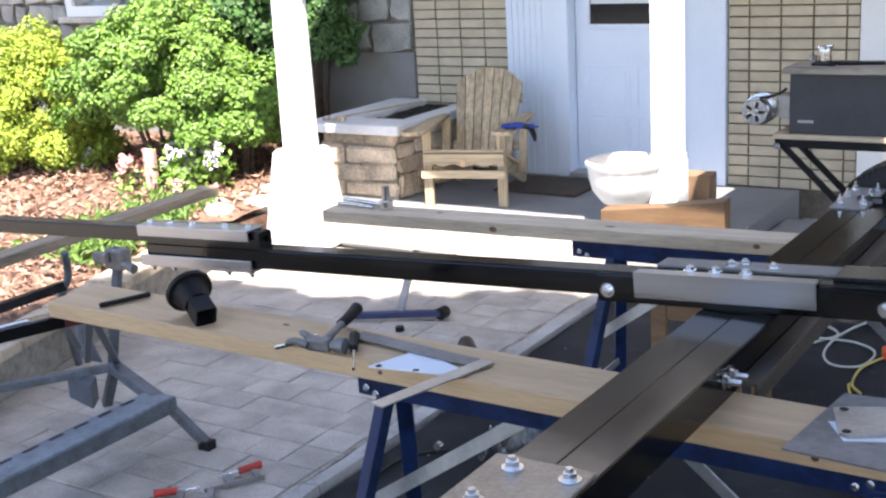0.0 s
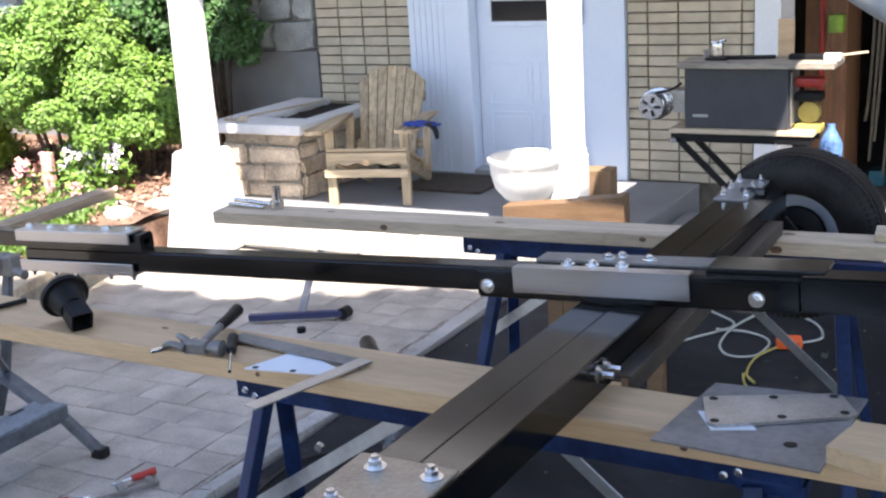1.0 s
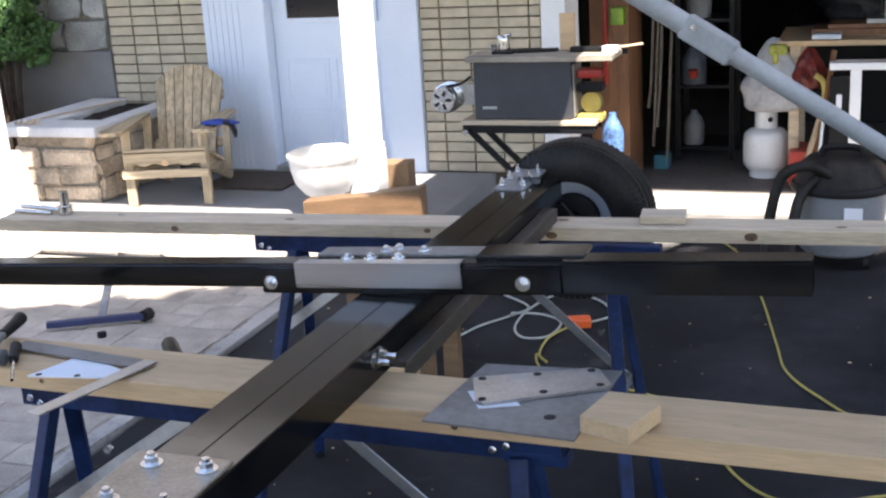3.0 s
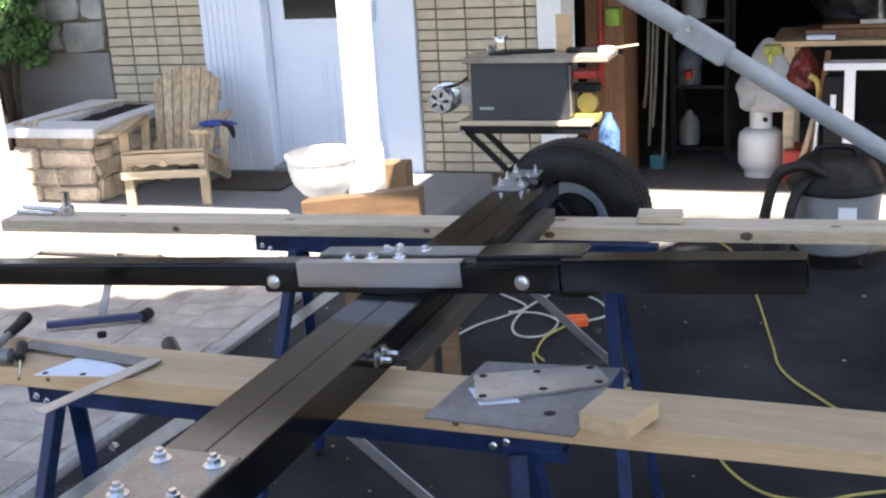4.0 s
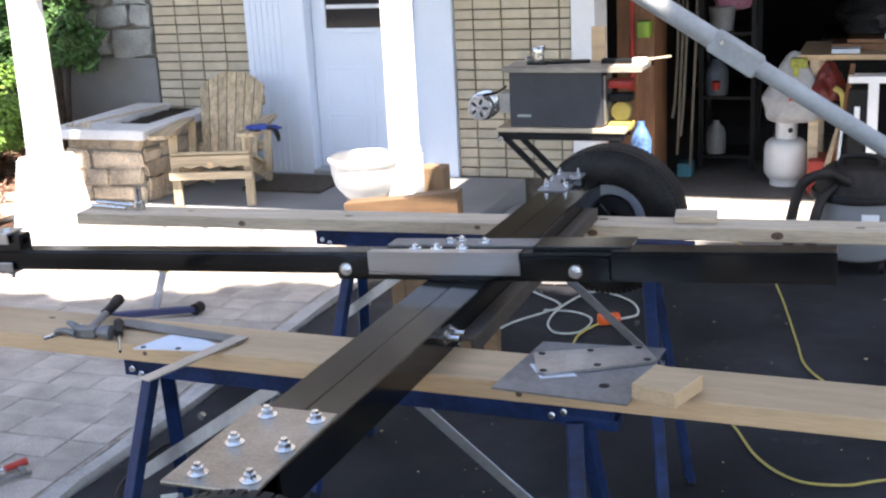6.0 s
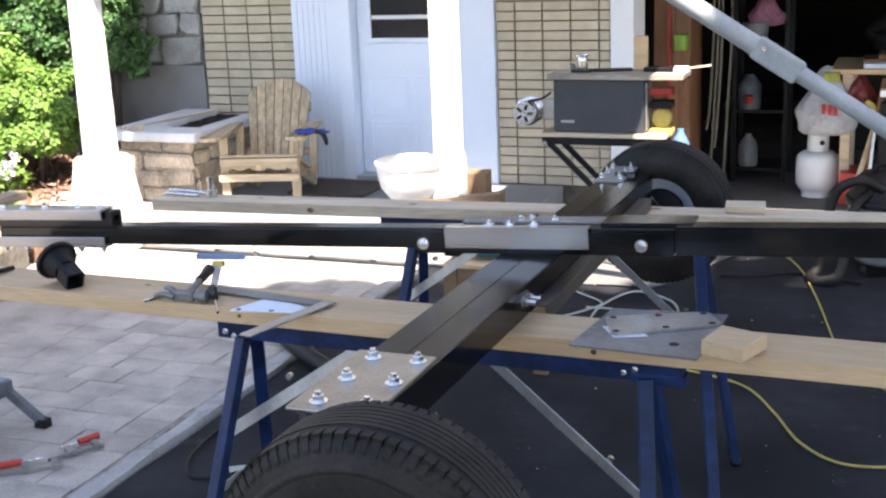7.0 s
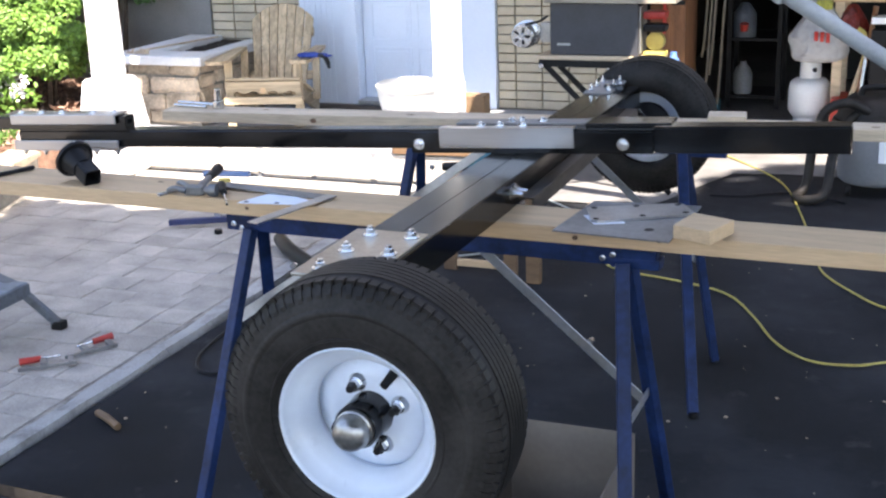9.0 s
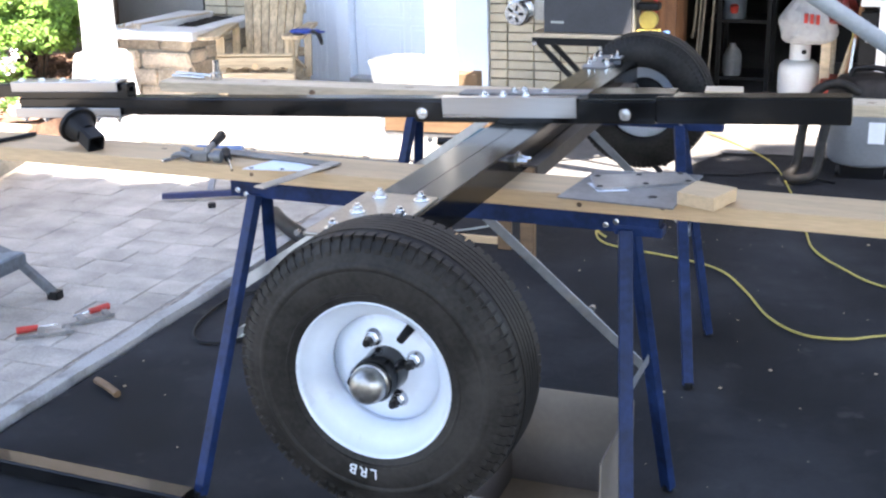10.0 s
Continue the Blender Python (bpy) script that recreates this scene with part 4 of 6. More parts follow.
bm = made(prism, [(-0.31, 0.0), (0.31, 0.0), (0.31, 0.236), (0.05, 0.202), (0.045, 0.196), (-0.31, 0.160)], 0.0, 0.10, Matrix.Rotation(radians(90), 4, "X"))
bmesh.ops.bevel(bm, geom=bm.edges[:], offset=0.003, segments=1, affect="EDGES")
part("front", bm, BOXWOOD, crate)
bm = boxes((-0.08, 0.08, -0.07, 0.07, 0.0, 0.235), bevel=0.003)
single("cardboard_box", bm, material("dark brown cardboard", (0.26, 0.17, 0.10), 0.85, vary=0.1, scale=6, bump=0.05), "small closed cardboard box behind the crate", "box", m=T(-1.165, 3.62, 0.181) @ Matrix.Rotation(radians(6), 4, "Z"))
single("thin_rod", made(cyl, (-1.19, 3.42, 0.181), (-1.185, 3.415, 0.56), 0.006, seg=8), DULLSTEEL, "thin dark rod standing behind the crate", "rod")
bm = boxes((-0.35, 0.0, -0.05, 0.35, 0.0, 0.10), bevel=0.045)
single("porch_step_block", bm, PORCH, "rounded grey concrete block beside the porch", "block", m=T(-0.50, 3.75, 0.0))

# ---------------------------------------------------------------- saw on its stand
TABLEWOOD = material("grimy grey-brown table wood", (0.40, 0.345, 0.275), 0.7, vary=0.3, scale=4, bump=0.1, fine=26, stretch=(0.8, 9, 9))
saw = thing("table_saw", "charcoal bench saw with a wooden table on a folding stand", "saw", T(0, 0, 0))
part("cabinet", boxes((-0.555, -0.085, 3.15, 3.34, 0.735, 1.008), bevel=0.006), SAWBLACK, saw, "charcoal steel cabinet")
part("badge", boxes((-0.515, -0.445, 3.146, 3.1495, 0.785, 0.797)), CORDGREY, saw, "small pale badge")
part("side_panel", boxes((-0.083, -0.075, 3.17, 3.32, 0.745, 0.985), bevel=0.002), STEEL, saw)
part("table", boxes((-0.575, 0.115, 3.10, 3.34, 1.010, 1.036), bevel=0.004), TABLEWOOD, saw, "thick wooden tabletop")
part("shelf_board", boxes((-0.62, 0.03, 3.12, 3.34, 0.712, 0.733), bevel=0.003), OLDPINE, saw, "pale board under the cabinet")
for y in (3.13, 3.30):
    part("rail", boxes((-0.615, 0.02, y, y + 0.03, 0.672, 0.710), bevel=0.004), BLACKMATTE, saw)
for y in (3.14, 3.31):
    for xa, xb in ((-0.59, 0.10), (0.0, -0.64)):
        part("leg", made(bar, (xa, y + (0.02 if xb < 0 else 0), 0.69), (xb, y + (0.02 if xb < 0 else 0), 0.015), 0.028, 0.02, 0.004, (0, 1, 0)), BLACKMATTE, saw)
    part("end_cap", made(cyl, (-0.595, y - 0.03, 0.68), (-0.595, y - 0.002, 0.68), 0.014, seg=12), ZINC, saw)
mot = part("motor", made(lathe, [(0.0005, 0), (0.058, 0), (0.064, 0.012), (0.064, 0.13), (0.05, 0.15), (0.0005, 0.15)], 28), DULLSTEEL, saw, "grey electric motor")
mot.matrix_world = T(-0.692, 3.11, 0.838) @ Matrix.Rotation(radians(-90), 4, "X")
pu = part("pulley", made(lathe, [(0.012, -0.03), (0.058, -0.03), (0.06, -0.024), (0.05, -0.018), (0.06, -0.012), (0.058, -0.006), (0.012, -0.006)], 32), ZINC, mot, "bare metal pulley")
for k in range(5):
    a = 2 * math.pi * k / 5
    part("pulley_slot", made(bar, (0.018 * math.cos(a), 0.018 * math.sin(a), -0.0305), (0.046 * math.cos(a), 0.046 * math.sin(a), -0.0305), 0.014, 0.004), BLACKMATTE, mot)
part("pulley_hub", made(cyl, (0, 0, -0.042), (0, 0, -0.029), 0.013, seg=16), ZINC, mot)
for k in range(5):
    part("cooling_fin", made(lathe, [(0.063, 0.025 + 0.018 * k), (0.070, 0.027 + 0.018 * k), (0.070, 0.033 + 0.018 * k), (0.063, 0.035 + 0.018 * k)], 28), ZINC, mot)
part("belt", made(sweep, [(-0.675, 3.10, 0.90), (-0.60, 3.10, 0.915), (-0.555, 3.11, 0.945)], 0.007, 6, 4), BLACKMATTE, saw, "black drive belt")
part("bracket", boxes((-0.612, -0.555, 3.16, 3.24, 0.80, 0.90), bevel=0.005), STEEL, saw)
drl = thing("router_tool", "small chromed power tool standing on the saw table", "tool", T(-0.42, 3.22, 1.037))
part("base", boxes((-0.05, 0.05, -0.04, 0.04, 0, 0.012), bevel=0.003), BLACKMATTE, drl)
part("body", made(lathe, [(0.0005, 0.012), (0.026, 0.012), (0.03, 0.03), (0.024, 0.05), (0.028, 0.065), (0.02, 0.082), (0.0005, 0.085)], 20), CHROME, drl)
part("knob", made(cyl, (-0.045, -0.02, 0.012), (-0.045, -0.02, 0.045), 0.014, 0.018, 14), ZINC, drl)
part("handle", made(cyl, (-0.03, 0, 0.075), (0.035, 0, 0.085), 0.008, seg=10), CHROME, drl)
single("wood_offcut", boxes((-0.035, 0.035, -0.012, 0.012, 0, 0.17), bevel=0.003), PINE, "upright pale pine offcut on the saw table", "wood", m=T(-0.135, 3.31, 1.037))
for k, (x, y, w, h, mt, lb) in enumerate(((-0.03, 3.25, 0.075, 0.022, BLACKMATTE, "black tool case on the saw table"), (0.09, 3.20, 0.035, 0.03, PAPER, "small white carton on the saw table"), (-0.27, 3.26, 0.10, 0.012, BLACKMATTE, "flat dark tool on the saw table"))):
    single("tool_case", boxes((-w, w, -0.03, 0.03, 0, h), bevel=0.005), mt, lb, "case", m=T(x, y, 1.037) @ Matrix.Rotation(0.1 * k, 4, "Z"))
single("thin_batten", made(bar, (0.02, 3.24, 1.043), (0.22, 3.30, 1.062), 0.03, 0.006, 0.001), OLDPINE, "thin batten sticking out over the table end", "wood")
for k, (z, mt, lb) in enumerate(((0.94, RED, "red tool hung at the saw's end"), (0.875, BLACKMATTE, "black tool hung at the saw's end"), (0.80, YELLOW, "round yellow tape hung at the saw's end"), (0.735, YELLOW, "yellow rag on the board"))):
    bm = bmesh.new()
    if mt is YELLOW and z > 0.78:
        cyl(bm, (-0.015, 3.24, z), (-0.015, 3.28, z), 0.048, seg=24)
    else:
        bx(bm, -0.072, 0.045, 3.20, 3.30, z - 0.022, z + 0.018, None, 0.012)
    single("hung_tool", bm, mt, lb, "tool")
single("blue_bottle", made(lathe, [(0.0005, 0), (0.05, 0), (0.052, 0.12), (0.03, 0.17), (0.018, 0.19), (0.018, 0.21), (0.0005, 0.21)], 20), material("blue and white plastic", (0.12, 0.25, 0.55), 0.4, vary=0.5, scale=12), "blue and white bottle hung under the saw table", "bottle", m=T(0.06, 3.36, 0.52))

# ---------------------------------------------------------------- hoist arm, vacuum, tank and garage contents
hoist = thing("engine_hoist", "grey steel hoist with a slanted telescopic boom", "hoist", T(0, 0, 0))
d = Vector((0.917, 0, -0.586)).normalized()
J = Vector((0.717, 2.373, 1.14))
part("outer_boom", made(cyl, J - d * 1.25, J + d * 0.02, 0.042, seg=24), ARMGREY, hoist)
part("collar", made(bar, J - d * 0.20, J + d * 0.015, 0.085, 0.095, 0.012), ARMGREY, hoist)
part("inner_boom", made(cyl, J, J + d * 1.93, 0.036, seg=24), ARMGREY, hoist)
part("pin", made(cyl, J - d * 0.15 + Vector((0, -0.06, 0.02)), J - d * 0.15 + Vector((0, 0.06, 0.02)), 0.011, seg=12), ZINC, hoist)
part("foot_plate", boxes((2.18, 2.58, 2.2, 2.55, 0.0, 0.03), bevel=0.004), ARMGREY, hoist)

vac = thing("shop_vacuum", "grey drum shop vacuum with a black lid and hose", "vacuum", T(1.10, 3.50, 0))
part("drum", made(lathe, [(0.0005, 0.06), (0.165, 0.06), (0.185, 0.08), (0.205, 0.30), (0.21, 0.36), (0.0005, 0.36)], 40), VACGREY, vac)
part("rim", made(lathe, [(0.20, 0.352), (0.226, 0.355), (0.23, 0.375), (0.222, 0.392), (0.19, 0.395)], 40), BLACKMATTE, vac)
part("lid", made(lathe, [(0.215, 0.385), (0.20, 0.43), (0.185, 0.475), (0.15, 0.505), (0.08, 0.52), (0.0005, 0.522)], 40), RUBBER, vac, "domed black lid")
part("handle", made(sweep, [(-0.09, -0.05, 0.505), (-0.07, -0.05, 0.555), (0.07, -0.05, 0.555), (0.09, -0.05, 0.505)], 0.016, 10, 5), BLACKMATTE, vac)
part("label", boxes((0.02, 0.10, -0.213, -0.207, 0.20, 0.31)), PAPER, vac, "pale printed label")
for k in range(4):
    a = math.pi / 4 + math.pi / 2 * k
    part("caster", made(cyl, (0.17 * math.cos(a) - 0.012, 0.17 * math.sin(a), 0.03), (0.17 * math.cos(a) + 0.012, 0.17 * math.sin(a), 0.03), 0.03, seg=16), BLACKMATTE, vac)
part("latch", boxes((0.218, 0.245, -0.03, 0.03, 0.34, 0.39), bevel=0.006), ZINC, vac)
part("hose", made(sweep, [(-0.04, -0.17, 0.45), (-0.14, -0.20, 0.50), (-0.25, -0.20, 0.45), (-0.30, -0.21, 0.28), (-0.32, -0.24, 0.08), (-0.36, -0.30, 0.027), (-0.30, -0.36, 0.027), (-0.22, -0.33, 0.06), (-0.20, -0.26, 0.22), (-0.17, -0.20, 0.36), (-0.10, -0.16, 0.44)], 0.025, 12, 8), RUBBER, vac, "ribbed black hose")

tank = thing("propane_tank", "white propane tank standing on the garage floor", "gas tank", T(0.61, 5.2, 0.008))
part("body", made(lathe, [(0.0005, 0.03), (0.06, 0.028), (0.11, 0.045), (0.133, 0.08), (0.135, 0.12), (0.135, 0.22), (0.128, 0.262), (0.10, 0.288), (0.05, 0.30), (0.0005, 0.302)], 40), TANKWHITE, tank)
part("foot_ring", made(lathe, [(0.09, 0.0), (0.096, 0.0), (0.098, 0.05), (0.092, 0.05)], 32, close=True), TANKWHITE, tank)
bm = bmesh.new()
n0 = 26
for r in (0.062, 0.067):
    for k in range(n0 + 1):
        a = radians(-205 + 290 * k / n0)
        for z in (0.29, 0.405):
            bm.verts.new((r * math.cos(a), r * math.sin(a), z))
bm.verts.ensure_lookup_table()
V = bm.verts
def vi(r, k, z):
    return V[r * (n0 + 1) * 2 + k * 2 + z]
for k in range(n0):
    for f in ((vi(0, k, 0), vi(0, k + 1, 0), vi(0, k + 1, 1), vi(0, k, 1)), (vi(1, k, 0), vi(1, k, 1), vi(1, k + 1, 1), vi(1, k + 1, 0)),
              (vi(0, k, 1), vi(0, k + 1, 1), vi(1, k + 1, 1), vi(1, k, 1)), (vi(0, k, 0), vi(1, k, 0), vi(1, k + 1, 0), vi(0, k + 1, 0))):
        bm.faces.new(f)
part("collar", bm, TANKWHITE, tank, "white guard collar")
part("valve", made(cyl, (0, 0, 0.30), (0, 0, 0.37), 0.02, seg=14), BLACKMATTE, tank)
part("hand_hole", made(cyl, (0.03, -0.0665, 0.355), (0.03, -0.060, 0.355), 0.016, seg=16), BLACKMATTE, tank)

def sack(bm, w, h, dp, seed, taper=0.72):
    r = bmesh.ops.create_icosphere(bm, subdivisions=4, radius=1.0)
    for v in r["verts"]:
        t = (v.co.z + 1) / 2
        k = 1.0 - taper * max(0, t - 0.35) / 0.65
        n = 1 + 0.16 * noise.noise(v.co * 2.2 + Vector((seed, 0, 0))) + 0.07 * noise.noise(v.co * 7)
        rad = max(v.co.xy.length, 0.02)
        q = (1 - abs(v.co.z) ** 9) ** 0.4 / rad * min(1, rad * 4)
        v.co = Vector((v.co.x * q * w / 2 * k * n, v.co.y * q * dp / 2 * k * n, v.co.z * h / 2))
bag = single("plastic_bag", made(sack, 0.36, 0.44, 0.18, 3, 0.78), BAGWHITE, "full white plastic shopping bag hung from the bench", "bag", m=T(0.66, 5.05, 0.645))
bm = bmesh.new()
for k in range(3):
    bx(bm, -0.02 + 0.036 * k, 0.003 + 0.036 * k, -0.098, -0.080, -0.07 - 0.004 * k, -0.01 - 0.004 * k)
part("print", bm, RED, bag, "red print on the bag")
bench = thing("workbench", "cluttered bench with a pale board top in the garage", "bench", T(0, 0, 0))
part("top", boxes((0.68, 2.4, 5.0, 5.7, 0.815, 0.845), bevel=0.003), PINE, bench)
for x in (0.78, 2.3):
    for y in (5.08, 5.62):
        part("leg", boxes((x - 0.03, x + 0.03, y - 0.03, y + 0.03, 0.008, 0.815)), OLDPINE, bench)
single("reddish_board", boxes((0.86, 2.0, 5.2, 5.5, 0.846, 0.885), bevel=0.003), PLY, "reddish board lying on the bench", "board")
single("reddish_board", boxes((0.95, 2.2, 5.22, 5.5, 0.887, 0.91), bevel=0.003), PLY, "reddish board stacked on another board", "board")
single("paper_pack", boxes((0.87, 1.03, 5.05, 5.17, 0.846, 0.872), bevel=0.003), PAPER, "white paper pack on the bench", "paper")
cab = thing("tool_cabinet", "dark tool cabinet in a white frame under the bench", "cabinet", T(0, 0, 0))
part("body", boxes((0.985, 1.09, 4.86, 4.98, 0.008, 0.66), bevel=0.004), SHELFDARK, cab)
part("frame", boxes((1.092, 1.15, 4.84, 4.98, 0.008, 0.70), (0.98, 1.5, 4.84, 4.98, 0.70, 0.74), bevel=0.004), WHITE, cab, "white painted frame")
part("switch", boxes((1.02, 1.05, 4.853, 4.859, 0.48, 0.56)), PAPER, cab)
single("red_toolbox", boxes((0.76, 0.95, 4.95, 5.25, 0.008, 0.21), bevel=0.012), RED, "red metal toolbox on the garage floor", "toolbox")
single("red_machine", made(sack, 0.22, 0.24, 0.2, 8), material("dark red paint", (0.20, 0.02, 0.015), 0.4, vary=0.4, scale=10), "dark red power tool hung below the bench", "tool", m=T(0.86, 5.06, 0.68))
single("yellow_hose", made(sweep, [(0.90, 4.93, 0.66), (0.945, 4.93, 0.62), (0.955, 4.93, 0.52), (0.94, 4.94, 0.42)], 0.017, 10, 6), YELLOW, "short yellow hose hung below the bench", "hose")
single("yellow_clamp", boxes((0.64, 0.74, 4.97, 5.03, 0.77, 0.83), (0.66, 0.69, 4.96, 4.99, 0.72, 0.79), bevel=0.008), material("olive yellow paint", (0.33, 0.33, 0.05), 0.5, vary=0.3, scale=20), "olive yellow clamp on the bench edge", "clamp")
for k, (p0, p1, mt) in enumerate((((0.83, 4.90, 0.03), (0.985, 4.97, 0.62), OLDPINE), ((0.90, 4.86, 0.03), (1.0, 4.93, 0.80), PLY), ((0.93, 4.82, 0.02), (0.96, 4.9, 0.50), CHROME))):
    single("long_handle", made(bar, p0, p1, 0.035 - 0.008 * k, 0.022, 0.003), mt, "long tool handle leaning under the bench", "tool", "leaning tool handles")
dp = thing("drill_press", "dim drill press on the bench", "drill", T(1.27, 5.35, 0.846))
part("column", made(cyl, (0, 0.1, 0), (0, 0.1, 0.6), 0.03, seg=16), STEEL, dp)
part("spindle", made(cyl, (0, 0, 0.06), (0, 0, 0.26), 0.014, 0.03, 14), CHROME, dp)
part("head", boxes((-0.08, 0.08, -0.08, 0.16, 0.26, 0.5), bevel=0.02), SHELFDARK, dp)
part("base", boxes((-0.11, 0.11, -0.12, 0.16, 0.064, 0.09), bevel=0.004), STEEL, dp)

ply = thing("plywood_cabinet", "tall orange-brown plywood cabinet inside the garage", "cabinet", T(0, 0, 0))
part("side", boxes((-0.40, -0.165, 4.92, 5.35, 0.008, 1.9), bevel=0.004), PLY, ply)
part("door", boxes((-0.393, -0.26, 4.905, 4.919, 0.05, 1.85), bevel=0.003), PLY, ply)
part("shelf_edge", boxes((-0.255, -0.168, 4.90, 4.919, 0.80, 0.83), bevel=0.002), SHELFDARK, ply)
single("red_level", boxes((-0.305, -0.285, 4.87, 4.90, 0.62, 1.25), bevel=0.004), RED, "red level hung on the cabinet", "level")
single("green_box", boxes((-0.25, -0.17, 4.80, 4.898, 0.98, 1.08), bevel=0.01), material("lime plastic", (0.20, 0.32, 0.03), 0.5, vary=0.2, scale=12), "lime green box on the cabinet", "box")
for k, (x, z0) in enumerate(((-0.045, 0.18), (-0.02, 0.30), (0.04, 0.10), (-0.075, 0.42))):
    single("hanging_cord", made(sweep, [(x, 5.2, 1.7), (x + 0.012, 5.19, 1.1), (x - 0.008, 5.2, 0.6), (x - 0.03, 5.21, z0)], 0.009, 6, 5), DIMCORD, "thin cord hung inside the garage", "cord", "cords hung in the garage")
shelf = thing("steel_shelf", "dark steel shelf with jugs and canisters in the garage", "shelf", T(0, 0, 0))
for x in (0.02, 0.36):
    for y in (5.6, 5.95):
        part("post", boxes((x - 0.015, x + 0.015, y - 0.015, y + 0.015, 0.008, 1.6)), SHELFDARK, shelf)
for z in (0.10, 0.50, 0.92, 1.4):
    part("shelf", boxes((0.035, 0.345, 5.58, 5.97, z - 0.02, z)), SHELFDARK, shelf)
jug = [(0.0005, 0), (0.06, 0), (0.066, 0.02), (0.066, 0.13), (0.05, 0.18), (0.022, 0.205), (0.022, 0.225), (0.0005, 0.225)]
single("jug", made(lathe, jug, 20), DIMWHITE, "translucent white jug on the lower shelf", "jug", m=T(0.11, 5.68, 0.10))
single("canister", made(lathe, [(0.0005, 0), (0.08, 0), (0.08, 0.16), (0.05, 0.2), (0.03, 0.23), (0.0005, 0.23)], 20), WMGREY, "grey canister with a red label on the shelf", "canister", m=T(0.11, 5.68, 0.50))
single("red_label_tin", made(cyl, (0.12, 5.585, 0.55), (0.12, 5.575, 0.60), 0.025, 0.03, 14), RED, "small red tin on the shelf", "tin")
single("white_bucket", made(lathe, [(0.0005, 0), (0.075, 0), (0.088, 0.16), (0.0005, 0.16)], 20), DIMWHITE, "white bucket on the upper shelf", "bucket", m=T(0.14, 5.70, 0.92))
single("blue_bin", boxes((-0.09, -0.0, 5.3, 5.45, 0.008, 0.10), bevel=0.01), material("teal plastic", (0.03, 0.16, 0.22), 0.5, vary=0.1), "small teal bin on the garage floor", "bin")
single("pink_bag", made(sack, 0.24, 0.2, 0.14, 5), material("pink plastic", (0.50, 0.20, 0.30), 0.5, vary=0.3, scale=9), "pink and white bag hung high in the garage", "bag", m=T(0.20, 5.75, 1.15))
single("tarpaulin_roll", made(sack, 0.9, 0.5, 0.5, 11), material("dark tarpaulin", (0.06, 0.06, 0.065), 0.5, vary=0.5, scale=4), "dark wrapped bundle stored at the garage's back", "bundle", m=T(1.25, 7.2, 0.95))
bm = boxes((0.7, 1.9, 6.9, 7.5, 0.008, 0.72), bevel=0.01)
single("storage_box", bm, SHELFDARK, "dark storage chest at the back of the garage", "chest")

# ---------------------------------------------------------------- tools on the planks
z1 = P1Z + 0.001
def flat(name, outline, z, h, mat, label, category, bevel=0.0):
    return single(name, made(prism, outline, z, z + h), mat, label, category)
a, b, c2 = Vector((-0.475, -0.255)), Vector((-0.112, -0.312)), Vector((-0.187, -0.598))
def offs(p, q, w):
    n = (q - p).normalized()
    return Vector((n.y, -n.x)) * w
o1, o2 = offs(a, b, 0.045), offs(b, c2, 0.034)
sq = single("framing_square", made(prism, [tuple(a), tuple(b), tuple(b + o1 * 0.9), tuple(a + o1)], z1 + 0.004, z1 + 0.007), DULLSTEEL, "grey steel framing square overhanging the plank", "square")
part("tongue", made(prism, [tuple(b), tuple(c2), tuple(c2 + o2), tuple(b + o2)], z1 + 0.0041, z1 + 0.0072), STEEL, sq)
gp = flat("gusset_plate", [(-0.345, -0.424), (-0.17, -0.40), (-0.15, -0.365), (-0.30, -0.30)], z1, 0.003, PAPER, "pale protective-film-covered steel gusset plate with drilled holes", "plate")
for x, y in ((-0.325, -0.414), (-0.24, -0.404), (-0.30, -0.315)):
    part("hole", made(cyl, (x, y, z1 + 0.0031), (x, y, z1 + 0.0036), 0.007, seg=14), BLACKMATTE, gp)
sh = flat("steel_sheet", [(0.550, -0.187), (0.815, -0.172), (0.797, -0.485), (0.519, -0.462)], z1, 0.004, DULLSTEEL, "grey steel sheet lying across the plank", "plate")
part("hole", made(cyl, (0.735, -0.405, z1 + 0.0041), (0.735, -0.405, z1 + 0.0048), 0.011, seg=16), BLACKMATTE, sh)
lp = flat("drilled_plate", [(0.553, -0.275), (0.575, -0.262), (0.757, -0.184), (0.775, -0.188), (0.812, -0.255), (0.803, -0.272), (0.608, -0.384), (0.590, -0.378)], z1 + 0.0045, 0.006, STEEL, "bare steel plate with drilled corner holes", "plate")
for x, y in ((0.572, -0.276), (0.762, -0.197), (0.793, -0.262), (0.60, -0.368), (0.667, -0.235), (0.70, -0.314)):
    part("hole", made(cyl, (x, y, z1 + 0.0106), (x, y, z1 + 0.0112), 0.008, seg=14), BLACKMATTE, lp)
flat("paper_note", [(0.558, -0.325), (0.602, -0.395), (0.672, -0.368), (0.62, -0.30)], z1 + 0.0042, 0.0003, PAPER, "corner of a white paper under the plate", "paper")
fb = made(prism, [(0.826, -0.345), (0.925, -0.385), (0.888, -0.490), (0.800, -0.455)], z1 + 0.004, z1 + 0.036)
bmesh.ops.bevel(fb, geom=fb.edges[:], offset=0.0015, segments=1, affect="EDGES")
single("wood_block", fb, PINE, "pale pine offcut lying on the steel sheet", "block")
wb = boxes((-0.062, 0.062, -0.045, 0.045, 0, 0.023), bevel=0.003)
single("wood_block", wb, OLDPINE, "short pine offcut on the rear plank", "block", m=T(0.70, 0.985, P2Z + 0.001) @ Matrix.Rotation(radians(6), 4, "Z"))
mt = thing("jack_mount", "black steel round flange on a short square tube", "bracket", T(-0.916, -0.308, z1))
ax = Vector((0.83, -0.40, -0.39)).normalized()
C0 = Vector((-0.025, 0.0, 0.060))
